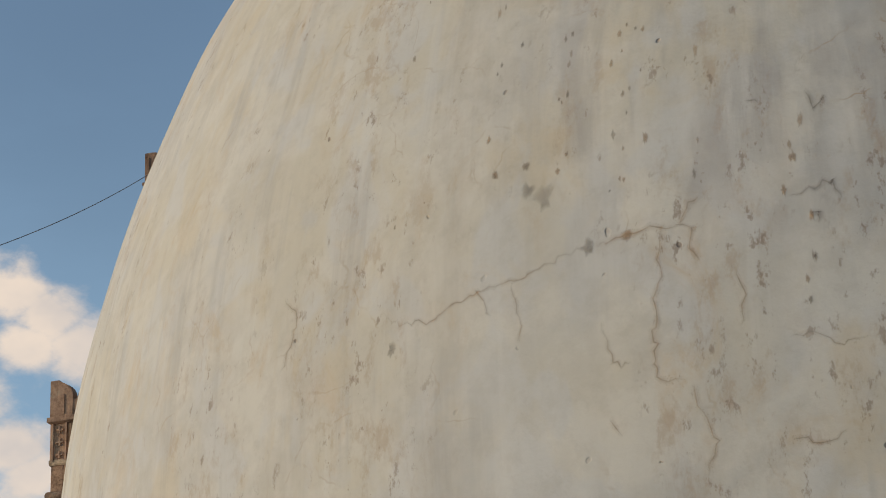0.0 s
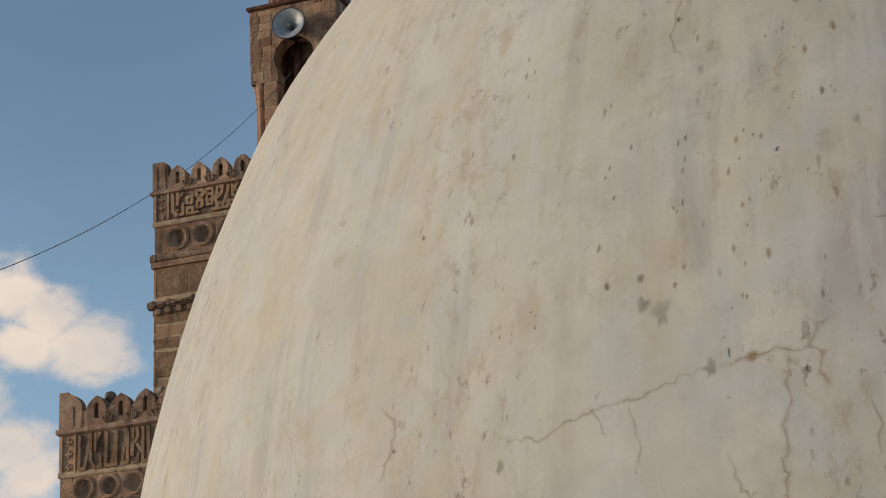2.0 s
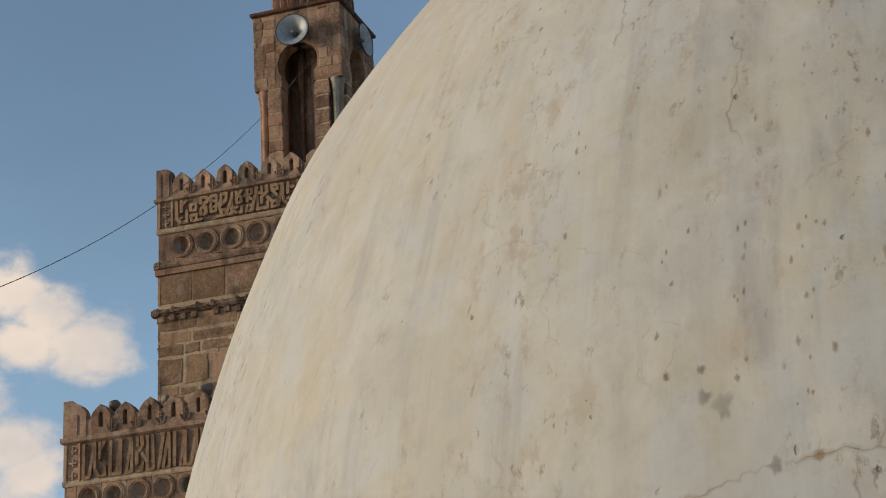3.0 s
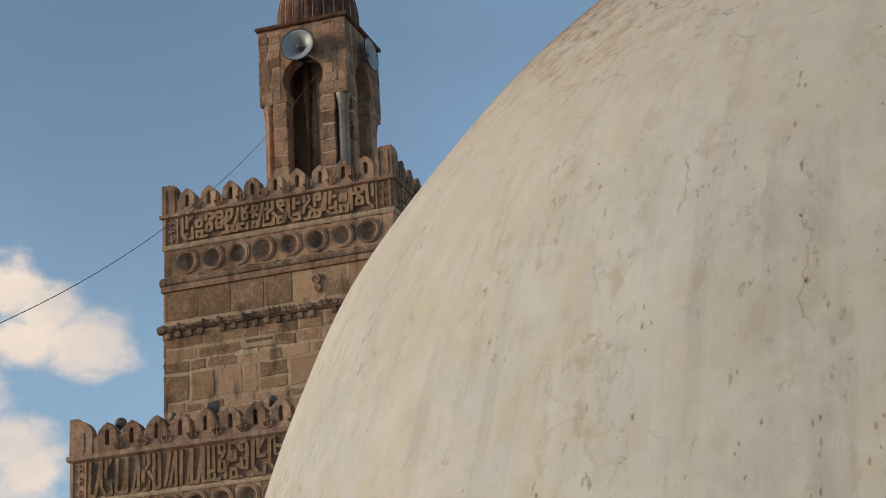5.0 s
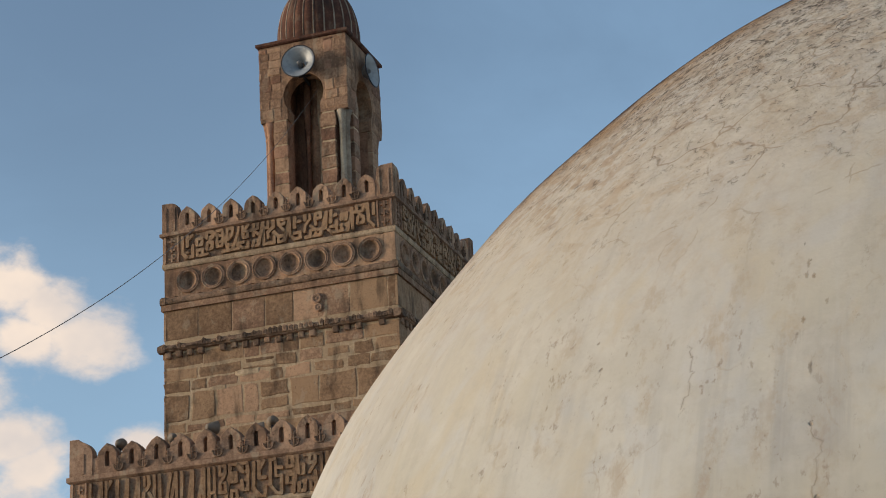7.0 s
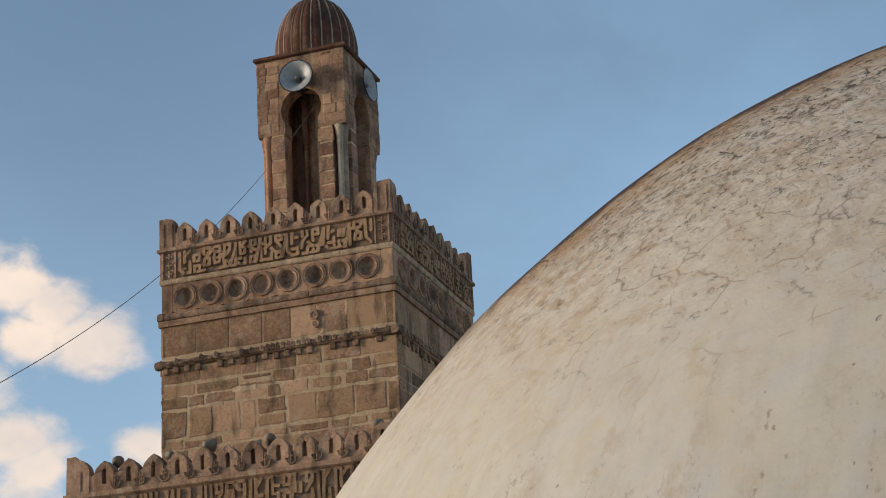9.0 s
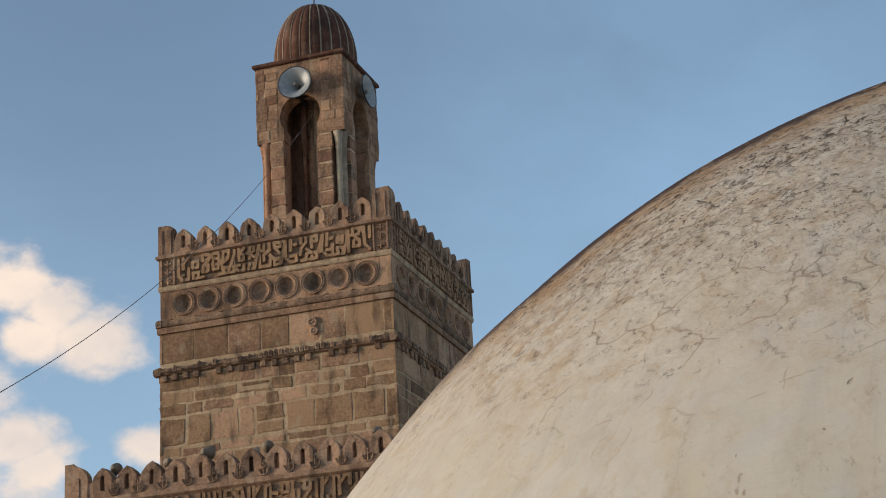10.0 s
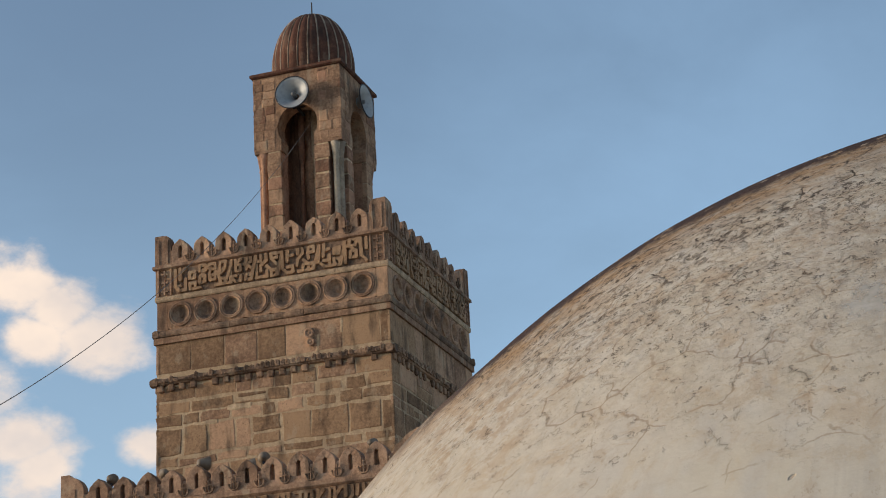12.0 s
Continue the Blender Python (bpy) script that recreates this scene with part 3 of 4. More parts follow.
chip(dome, 6, -105.2, 10.0, 0.008, CRACK_GREY)

chip(dome, 7, -96.9, 44.6, 0.085, PATCH, 1.3)
spots = random.Random(77)
for lane, low, high, count in ((-101.0, 7.0, 15.0, 16), (-103.6, 9.0, 21.0, 10), (-98.0, 8.0, 20.0, 10), (-107.0, 8.0, 18.0, 8), (-94.6, 3.0, 13.0, 10), (-111.5, 9.0, 22.0, 6), (-104.5, 24.0, 32.0, 8), (-100.3, 18.0, 28.0, 10)):
    for _ in range(count):
        chip(dome, spots.random(), lane + spots.gauss(0, 0.35), spots.uniform(low, high), spots.choice((0.0025, 0.0035, 0.005)), spots.choice((CRACK, CRACK, CRACK_GREY)), spots.uniform(1.2, 2.6))

# ---- the minaret ----
CX, CY = -1.75, 1.75


def face(k, half, cx=CX, cy=CY):
    """The pose of one side of a square tower: x along the side, y inwards from its surface, z up. Sides: 0 south, 1 east, 2 north, 3 west."""
    return Matrix.Translation((cx, cy, 0)) @ Matrix.Rotation(k * math.pi / 2, 4, "Z") @ Matrix.Translation((0, -half, 0))


minaret = thing("minaret", (CX, CY, 0), "square brown sandstone minaret with carved bands and battlements", "minaret")


def square_ring(bm, half, z0, z1, out, lower=None, upper=None, cx=CX, cy=CY):
    """A moulding round a square tower, its lower and upper outer edges set back as given."""
    lower = out if lower is None else lower
    upper = out if upper is None else upper
    mid = (z0 + z1) / 2
    loops = []
    for h, z in ((half - 0.03, z0), (half + lower, z0), (half + out, mid - (z1 - z0) * 0.2), (half + out, mid + (z1 - z0) * 0.2), (half + upper, z1), (half - 0.03, z1)):
        loops.append([bm.verts.new((cx + sx * h, cy + sy * h, z)) for sx, sy in ((-1, -1), (1, -1), (1, 1), (-1, 1))])
    for i in range(6):
        lo, hi = loops[i], loops[(i + 1) % 6]
        for j in range(4):
            bm.faces.new((lo[j], lo[(j + 1) % 4], hi[(j + 1) % 4], hi[j]))


def roll_moulding(name, mat, half, z0, z1, out, piece, rnd, cx=CX, cy=CY, wear=0.14):
    """A worn half-round moulding laid in long stones that meet end to end."""
    for k in range(4):
        m = face(k, half, cx, cy)
        x = -half - out
        while x < half + out - 0.02:
            w = rnd.uniform(0.75, 1.3) * piece
            w = half + out - x if half + out - x - w < 0.2 else w
            n = max(3, int(w / 0.07))
            bm = bmesh.new()
            rings = []
            for i in range(n + 1):
                u = x + 0.0025 + (w - 0.005) * i / n
                worn = 1 - wear * rnd.random()
                mid, tall = (z0 + z1) / 2 + rnd.uniform(-0.004, 0.004), (z1 - z0) / 2 * rnd.uniform(0.9, 1.06)
                ring = [bm.verts.new((u, 0.04, mid - tall))]
                for j in range(6):
                    a = math.pi * (j / 5 - 0.5)
                    ring.append(bm.verts.new((u, -out * worn * (0.35 + 0.65 * math.cos(a)), mid + tall * math.sin(a))))
                ring.append(bm.verts.new((u, 0.04, mid + tall)))
                rings.append(ring)
            for lo, hi in zip(rings, rings[1:]):
                for j in range(8):
                    bm.faces.new((lo[j], hi[j], hi[(j + 1) % 8], lo[(j + 1) % 8]))
            bm.faces.new(rings[0])
            bm.faces.new(rings[-1][::-1])
            bmesh.ops.transform(bm, matrix=m, verts=bm.verts[:])
            part(name, bm, mat, minaret)
            x += w


def leaf_mesh():
    """One upright curled leaf of the frieze: a blunt point with a sunk eye."""
    bm = bmesh.new()
    outer = [(-0.026, 0.0), (-0.031, 0.045), (-0.016, 0.078), (0.0, 0.09), (0.016, 0.078), (0.031, 0.045), (0.026, 0.0)]
    front = [bm.verts.new((u * 1.1, -0.092, z)) for u, z in outer]
    back = [bm.verts.new((u, 0.01, z)) for u, z in outer]
    eye = [bm.verts.new((u * 0.5, -0.097, 0.04 + (z - 0.04) * 0.5)) for u, z in outer]
    deep = [bm.verts.new((u * 0.4, -0.088, 0.04 + (z - 0.04) * 0.4)) for u, z in outer]
    for lo, hi in ((back, front), (front, eye), (eye, deep)):
        for i in range(7):
            bm.faces.new((lo[i], lo[(i + 1) % 7], hi[(i + 1) % 7], hi[i]))
    bm.faces.new(deep)
    bm.faces.new(back[::-1])
    return mesh_of("frieze_leaf", bm, STONE_DARK)


def merlon_loop(w, z0, zv, z1, n=6, keel=1.8):
    """Outline of a pointed battlement: straight foot, rounded shoulders, then two flat curves to a point."""
    left = [(-w / 2 * (1 - (i / n) ** keel), zv + (z1 - zv) * (i / n) ** 0.88) for i in range(n + 1)]
    return [(-w / 2, z0)] + left + [(-x, z) for x, z in left[-2::-1]] + [(w / 2, z0)]


def slit_loop(w, z0, z1, n):
    """A narrow round-headed slot with as many corners as the outline."""
    left = []
    for i in range(n + 1):
        f = i / n
        left.append((-w / 2 * math.cos(f * math.pi / 2), z1 - w * 0.8 + w * 0.8 * math.sin(f * math.pi / 2)))
    return [(-w / 2, z0)] + left + [(-x, z) for x, z in left[-2::-1]] + [(w / 2, z0)]


def merlon_mesh(w, foot, valley, tip, slot, thick, keel, rnd):
    bm = bmesh.new()
    n = 6
    outer = merlon_loop(w, foot, valley, tip, n, keel)
    inner = slit_loop(slot, foot + (tip - foot) * 0.24, foot + (tip - foot) * 0.74, n)
    f = [bm.verts.new((x, 0.0, z)) for x, z in outer]
    g = [bm.verts.new((x, 0.0, z)) for x, z in inner]
    d = [bm.verts.new((x * 0.9, thick * 0.55, z)) for x, z in inner]
    b = [bm.verts.new((x, thick, z)) for x, z in outer]
    # rounded front arris
    s = [bm.verts.new((x * 0.93, -0.009, foot + (z - foot) * 0.97 + 0.004)) for x, z in outer]
    k = len(outer)
    for i in range(k):
        j = (i + 1) % k
        bm.faces.new((s[i], s[j], g[j], g[i]))
        bm.faces.new((f[i], f[j], s[j], s[i]))
        bm.faces.new((g[i], g[j], d[j], d[i]))
        bm.faces.new((b[i], b[j], f[j], f[i]))
    bm.faces.new(d)
    bm.faces.new(b[::-1])
    for v in bm.verts:
        v.co += Vector([rnd.uniform(-0.005, 0.005) for _ in range(3)])
    return mesh_of("merlon", bm, STONE_CARVED)


def corner_merlon_mesh(w, foot, tip, flat):
    """The corner battlement: two wings that leave the tall corner edge, flat-topped or curving down, each with upright ribs."""
    bm = bmesh.new()
    n = 7
    tall = tip - foot
    if flat:
        top = [(0.0, tip), (w * 0.62, tip - 0.006), (w * 0.80, tip - 0.03), (w * 0.88, tip - 0.085), (w * 0.92, foot + tall * 0.55), (w, foot + tall * 0.40)]
    else:
        top = [(w * math.sin(i / n * math.pi / 2), foot + tall * (0.55 + 0.45 * math.cos(i / n * math.pi / 2))) for i in range(n + 1)]
    swap = Matrix(((0, 1, 0, -0.003), (1, 0, 0, 0.004), (0, 0, 1, 0.003), (0, 0, 0, 1)))
    high = foot + tall * (0.84 if flat else 0.60)
    for m in (Matrix(), swap):
        prism(bm, [(0.0, foot)] + top + [(w, foot)], 0.13, m)
        for x0, x1 in ((0.05, 0.075), (w * 0.70, w * 0.78)) if flat else ((w * 0.56, w * 0.64),):
            box(bm, x0, x1, -0.012, 0.004, foot + 0.03, high, 0.0, 0.0, m)
    return mesh_of("corner_merlon", bm, STONE_CARVED)


def finial_mesh(size):
    """The little carved anchor-shaped sprig between two battlements."""
    bm = bmesh.new()
    r = 0.068 * size
    tube(bm, [(0, -0.004, 0.04 * size), (0, -0.012, 0.5 * size), (0, -0.004, 0.95 * size)], r, 6)
    tube(bm, [(0.44 * size * math.cos(a), -0.006, 0.46 * size + 0.42 * size * math.sin(a)) for a in [math.pi * (1.02 + 0.96 * i / 8) for i in range(9)]], r, 6)
    tube(bm, [(-0.24 * size, -0.006, 0.70 * size), (0, -0.014, 0.66 * size), (0.24 * size, -0.006, 0.70 * size)], r, 6)
    for x, z in ((-0.46, 0.52), (0.46, 0.52), (0.0, 1.02)):
        bmesh.ops.create_icosphere(bm, subdivisions=1, radius=0.11 * size, matrix=Matrix.Translation((x * size, -0.008, z * size)))
    return mesh_of("sprig", bm, STONE_DARK)


def stroke(bm, a, b, w, deep, m):
    """One carved stroke between two points of a band, with blunt chamfered ends."""
    (x0, z0), (x1, z1) = a, b
    d = Vector((x1 - x0, z1 - z0)).normalized()
    n = Vector((-d.y, d.x)) * w / 2
    e = d * w / 2
    p, q = Vector((x0, z0)), Vector((x1, z1))
    loop = [p - e + n * 0.45, p - e * 0.45 + n, q + e * 0.45 + n, q + e + n * 0.45, q + e - n * 0.45, q + e * 0.45 - n, p - e * 0.45 - n, p - e - n * 0.45]
    low = [bm.verts.new((v.x, 0.006, v.y)) for v in loop]
    top = [bm.verts.new((v.x + (q.x + p.x - 2 * v.x) * 0.03, -deep, v.y + (q.y + p.y - 2 * v.y) * 0.03)) for v in loop]
    for i in range(8):
        bm.faces.new((low[i], low[(i + 1) % 8], top[(i + 1) % 8], top[i]))
    bm.faces.new(top)
    bmesh.ops.transform(bm, matrix=m, verts=low + top)


def strapwork(bm, u0, u1, z0, z1, rnd, m, tall=0.0):
    """Carved interlace in relief that fills a band: tall uprights, bowls, hooks, knots and slanting ties on a loose lattice."""
    h = z1 - z0
    rows = 5
    pitch = 0.077
    w = 0.048
    cols = int((u1 - u0 - w) / pitch) + 1
    pitch_u = (u1 - u0 - w) / (cols - 1)
    slip = [[(rnd.uniform(-0.13, 0.13) * pitch, rnd.uniform(-0.13, 0.13) * pitch) for _ in range(rows)] for _ in range(cols)]

    def at(i, j):
        dx, dz = slip[i][j]
        return (min(max(u0 + w / 2 + i * pitch_u + dx, u0 + w / 2), u1 - w / 2), min(max(z0 + w / 2 + j * (h - w) / (rows - 1) + dz, z0 + w / 2), z1 - w / 2))

    def tie(i, j, k, n):
        if i < cols and k < cols and (i, j) != (k, n):
            stroke(bm, at(i, j), at(k, n), w * rnd.uniform(0.85, 1.15), rnd.uniform(0.034, 0.048), m)

    i = 0
    while i < cols:
        if i < cols * tall and rnd.random() < 0.75:
            tie(i, 0, min(i + (rnd.random() < 0.3), cols - 1), 4)
            if rnd.random() < 0.45:
                tie(i, 0, i + 1, 0)
            i += 1
            continue
        kind = rnd.random()
        if kind < 0.22:
            # an upright that turns at the foot into a bowl, with a crook above
            tie(i, 4, i, 1)
            tie(i, 1, i + 1, 0)
            tie(i + 1, 0, i + 2, 0)
            tie(i + 2, 0, i + 2, rnd.choice((1, 2)))
            tie(i + 1, 4, i + 1, 2)
            tie(i + 1, 3, i + 2, rnd.choice((3, 4)))
            i += 3
        elif kind < 0.62:
            # two eyes, one over the other, tied by a slanting or upright stroke
            for j in rnd.choice(((0, 3), (0, 2), (1, 3))):
                tie(i, j, i + 1, j)
                tie(i, j + 1, i + 1, j + 1)
                tie(i, j, i, j + 1)
                tie(i + 1, j, i + 1, j + 1)
            tie(i + rnd.choice((0, 1)), 2, i + rnd.choice((0, 1)), 3)
            tie(i + 1, rnd.choice((0, 4)), i + 2, rnd.choice((0, 4, 3)))
            i += 2
        elif kind < 0.80:
            # a slanting tie between two short hooks
            tie(i, 0, i + 1, 0)
            tie(i + 1, 0, i + 1, 1)
            tie(i, 2, i + 1, 3)
            tie(i, 2, i, 1)
            tie(i + 1, 3, i + 1, 4)
            tie(i, 4, i, 3)
            tie(i + 1, 2, i + 2, 1)
            i += 2
        else:
            tie(i, 0, i, 4)
            if rnd.random() < 0.6:
                tie(i, 0, i + 1, 0)
            j = rnd.choice((1, 2, 3))
            tie(i, j, i + 1, j)
            i += 1
    for i in range(int(cols * tall), cols):
        for j in range(rows):
            if rnd.random() < 0.13:
                tie(i, j, i + 1, j)
            elif j < rows - 1 and rnd.random() < 0.12:
                tie(i, j, i, j + 1)


def roundel_meshes(r, w, h):
    """A stone panel with a round sinking, the moulded ring round it and the dish inside."""
    lay = Matrix.Rotation(math.pi / 2, 4, "X")
    n = 28
    bm = bmesh.new()
    loops = [[], [], [], []]
    for i in range(n):
        a = 2 * math.pi * (i + 0.5) / n
        c, d = math.cos(a), math.sin(a)
        k = min(w / 2 / max(abs(c), 1e-6), h / 2 / max(abs(d), 1e-6))
        for loop, x, z, y in zip(loops, (c * k, c * k, c * r * 0.92, c * r * 0.92), (d * k, d * k, d * r * 0.92, d * r * 0.92), (0.068, 0.0, 0.0, 0.068)):
            loop.append(bm.verts.new((x, y, z)))
    for lo, hi in zip(loops, loops[1:]):
        for i in range(n):
            bm.faces.new((lo[i], lo[(i + 1) % n], hi[(i + 1) % n], hi[i]))
    panel = mesh_of("roundel_panel", bm, STONE)
    bm = bmesh.new()
    lathe(bm, [(r, -0.01), (r * 1.0, 0.016), (r * 0.95, 0.024), (r * 0.89, 0.010), (r * 0.84, 0.010), (r * 0.79, 0.022), (r * 0.73, 0.010), (r * 0.66, -0.02)], 28, lay)
    ring = mesh_of("roundel", bm, STONE_CARVED, True)
    # dish in darker stone, painting in more shade than its depth gives
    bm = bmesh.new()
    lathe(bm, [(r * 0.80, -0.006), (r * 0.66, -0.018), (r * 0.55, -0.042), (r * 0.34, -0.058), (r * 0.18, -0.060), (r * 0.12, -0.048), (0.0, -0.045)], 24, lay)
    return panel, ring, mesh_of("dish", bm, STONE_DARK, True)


def masonry(parent, name, k, half, z0, heights, widths, rnd, mats, gap=0.016, proud=0.011, cx=CX, cy=CY, u0=None, u1=None):
    """Courses of squared stones on one side, standing proud of the mortar bed."""
    m = face(k, half, cx, cy)
    lo = -half if u0 is None else u0
    hi = half if u1 is None else u1
    z = z0
    for h in heights:
        x = lo - (rnd.uniform(0, 0.12) if u0 is None else 0)
        while x < hi - 0.04:
            w = rnd.uniform(*widths) * (0.75 if h < 0.2 else 1.0)
            a, b = max(x, lo), min(x + w, hi)
            if hi - b < 0.14:
                b = hi
            rows = [(z, z + h)]
            if gap > 0.02 and h > 0.18 and rnd.random() < 0.2:
                cut = h * rnd.uniform(0.4, 0.6)
                rows = [(z, z + cut), (z + cut, z + h)]
            for c, d in rows:
                bm = bmesh.new()
                g = gap * rnd.uniform(0.3, 1.5) / 2
                e = rnd.uniform(0.4, 1.0) * proud
                rough_block(bm, a + (g if a > lo + 1e-4 else -e), b - (g if b < hi - 1e-4 else -e), c + g * rnd.uniform(0.4, 1.6), d - g * rnd.uniform(0.4, 1.6), e, m, rnd, 0.009 if gap > 0.02 else 0.004)
                part(name, bm, rnd.choice(mats), parent)
            x = b
        z += h


def storey(half, zs, count, pitch, rnd, corner_w, merlon_w, roundels, radius, cx=CX, cy=CY, keel=2.6, shift=0.0, flat=True, tall=0.0):
    """The carved crown of one tower stage. zs: cornice foot, roundel line, pale fillet, panel foot, panel head, merlon foot, valley, tip, corner tip."""
    z_cor, z_round, z_fil, z_pan, z_top, z_foot, z_val, z_tip, z_corner = zs
    bm = bmesh.new()
    square_ring(bm, half, z_cor, z_cor + 0.085, 0.035, cx=cx, cy=cy)
    part("fillet", bm, STONE, minaret)
    roll_moulding("cornice_stone", STONE_DARK, half, z_cor + 0.092, z_cor + 0.195, 0.056, 1.1, rnd, cx, cy, 0.25)
    bm = bmesh.new()
    square_ring(bm, half, z_fil, z_fil + 0.075, 0.022, 0.012, cx=cx, cy=cy)
    part("fillet", bm, STONE_LIGHT, minaret, "pale stone fillet")
    bm = bmesh.new()
    square_ring(bm, half, z_top, z_foot, 0.05, 0.015, cx=cx, cy=cy)
    part("moulding", bm, STONE_CARVED, minaret)
    step = (2 * half - 0.74) / (roundels - 1)
    z_low = z_cor + 0.20
    panel, ring, dish = roundel_meshes(radius, step, z_fil - z_low)
    edge = half - step * roundels / 2
    merlons = [merlon_mesh(merlon_w * rnd.uniform(0.96, 1.03), z_foot, z_val, z_tip + rnd.uniform(-0.015, 0.008), rnd.uniform(0.056, 0.066), 0.15, keel, rnd) for _ in range(5)]
    corner = corner_merlon_mesh(corner_w, z_foot, z_corner, flat)
    sprig = finial_mesh(0.155)
    web = bmesh.new()
    box(web, -(pitch - merlon_w) / 2 - 0.03, (pitch - merlon_w) / 2 + 0.03, -0.008, 0.086, z_foot + 0.002, z_val, 0.006)
    web = mesh_of("parapet_block", web, STONE_CARVED)
    for k in range(4):
        m = face(k, half, cx, cy)
        for i in range(roundels):
            u = (i - (roundels - 1) / 2) * step
            boss = hang("roundel_panel", panel, minaret, m @ pose(u, 0.0, (z_low + z_fil) / 2))
            hang("roundel", ring, boss)
            hang("dish", dish, boss)
        for i in range(count):
            u = (i - (count - 1) / 2) * pitch + shift
            wob = pose(u, -0.02 + rnd.uniform(-0.008, 0.008), z_foot + rnd.uniform(-0.012, 0.006), rnd.uniform(-1, 1), rnd.uniform(-1.5, 1.5), rnd.uniform(-1.5, 1.5)) @ pose(0, 0, -z_foot)
            hang("merlon", rnd.choice(merlons), minaret, m @ wob)
            hang("parapet_block", web, minaret, m @ pose(u - pitch / 2, 0, 0))
            if i:
                hang("sprig", sprig, minaret, m @ pose(u - pitch / 2, -0.036, z_foot + 0.012))
        hang("parapet_block", web, minaret, m @ pose((count / 2) * pitch + shift, 0, 0))
        bm = bmesh.new()
        box(bm, half - edge + 0.003, half, 0.0, edge - 0.003, z_low, z_fil, 0.004, 0.002, m)
        part("corner_block", bm, STONE, minaret)
        hang("corner_merlon", corner, minaret, m @ pose(-half - 0.02, -0.02, 0))
        # parapet wall behind the battlements
        bm = bmesh.new()
        box(bm, -half + 0.14, half - 0.02, 0.088, 0.14, z_foot, z_val + 0.01, 0.0, 0.0, m)
        part("parapet", bm, STONE_CARVED, minaret)
        # framed panel of carved lettering; a darker slab stands for recess shade and lodged dirt
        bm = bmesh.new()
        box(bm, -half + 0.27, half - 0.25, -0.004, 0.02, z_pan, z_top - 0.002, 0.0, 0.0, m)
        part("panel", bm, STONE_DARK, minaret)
        bm = bmesh.new()
        strapwork(bm, -half + 0.28, half - 0.26, z_pan + 0.006, z_top - 0.006, rnd, m, tall)
        tagged(part("carved_band", bm, STONE_SHAFT, minaret, "band of weathered carved lettering in relief"), kind="stuff")
        for u in (-half + 0.13, half - 0.13):
            bm = bmesh.new()
            for du in (-0.10, 0.10):
                box(bm, u + du - 0.012, u + du + 0.012, -0.03, 0.004, z_pan, z_top, 0.0, 0.0, m)
            for i in range(3):
                zc = z_pan + (z_top - z_pan) * (i + 0.5) / 3
                box(bm, u - 0.05, u + 0.05, -0.022, 0.004, zc - 0.012, zc + 0.012, 0.0, 0.004, m)
                box(bm, u - 0.012, u + 0.012, -0.026, 0.004, zc - 0.05, zc + 0.05, 0.0, 0.004, m)
            part("corner_panel", bm, STONE_CARVED, minaret)


def tower_core():
    rnd = random.Random(11)
    bm = bmesh.new()
    box(bm, CX - 1.75, CX + 1.75, CY - 1.75, CY + 1.75, 13.9, 16.72)
    shaft = part("upper_shaft", bm, MORTAR, minaret, "sandstone shaft in lime mortar")
    bm = bmesh.new()
    for inset, z0, z1 in ((0.0, 16.72, 16.90), (0.07, 16.90, 17.33), (0.0, 17.33, 17.88)):
        h = 1.75 - inset
        box(bm, CX - h, CX + h, CY - h, CY + h, z0, z1)
    part("crown_wall", bm, STONE, minaret)
    # lower stage stands a little south of the upper one
    bm = bmesh.new()
    for inset, z0, z1 in ((0.0, 0.0, 13.18), (0.07, 13.18, 13.54), (0.0, 13.54, 14.22)):
        h = LH - inset
        box(bm, LX - h, LX + h, LY - h, LY + h, z0, z1)
    part("lower_shaft", bm, STONE, minaret)
    roll_moulding("string_course_stone", STONE_DARK, 1.75, 16.085, 16.195, 0.085, 0.75, rnd, wear=0.3)
    dentil = bmesh.new()
    box(dentil, -0.046, 0.046, -0.055, 0.02, 16.0, 16.095, 0.012, 0.006)
    dentil = mesh_of("dentil", dentil, STONE_DARK)
    for k in range(4):
        for i in range(21):
            if rnd.random() < 0.85:
                hang("dentil", dentil, minaret, face(k, 1.75) @ pose(-1.68 + i * 0.168, rnd.uniform(0, 0.02), rnd.uniform(-0.01, 0.01)))
    leaf = leaf_mesh()
    for k in range(4):
        for i in range(46):
            u = -1.73 + i * 0.077
            whole = rnd.random() < (0.3 if k == 0 and u < -0.35 else 0.88)
            tall = rnd.uniform(0.85, 1.15) if whole else rnd.uniform(0.12, 0.5)
            hang("frieze_leaf", leaf, minaret, face(k, 1.75) @ pose(u, rnd.uniform(0, 0.02), 16.118, 0, rnd.uniform(-6, 6), 0) @ Matrix.Diagonal((1.0, 1.0, tall, 1.0)))
    return shaft


LX, LY, LH = -1.75, 1.445, 2.56
upper_shaft = tower_core()
storey(1.75, (16.70, 17.11, 17.325, 17.41, 17.80, 17.86, 18.03, 18.225, 18.32), 9, 0.344, random.Random(5), 0.27, 0.262, 8, 0.182)


storey(LH, (12.98, 13.355, 13.53, 13.585, 14.10, 14.19, 14.42, 14.60, 14.70), 13, 0.358, random.Random(8), 0.34, 0.30, 13, 0.165, LX, LY, 1.65, 0.13, False, 0.4)

# ---- the lantern on top ----
NX, NY, NH = -1.683, 1.67, 0.70


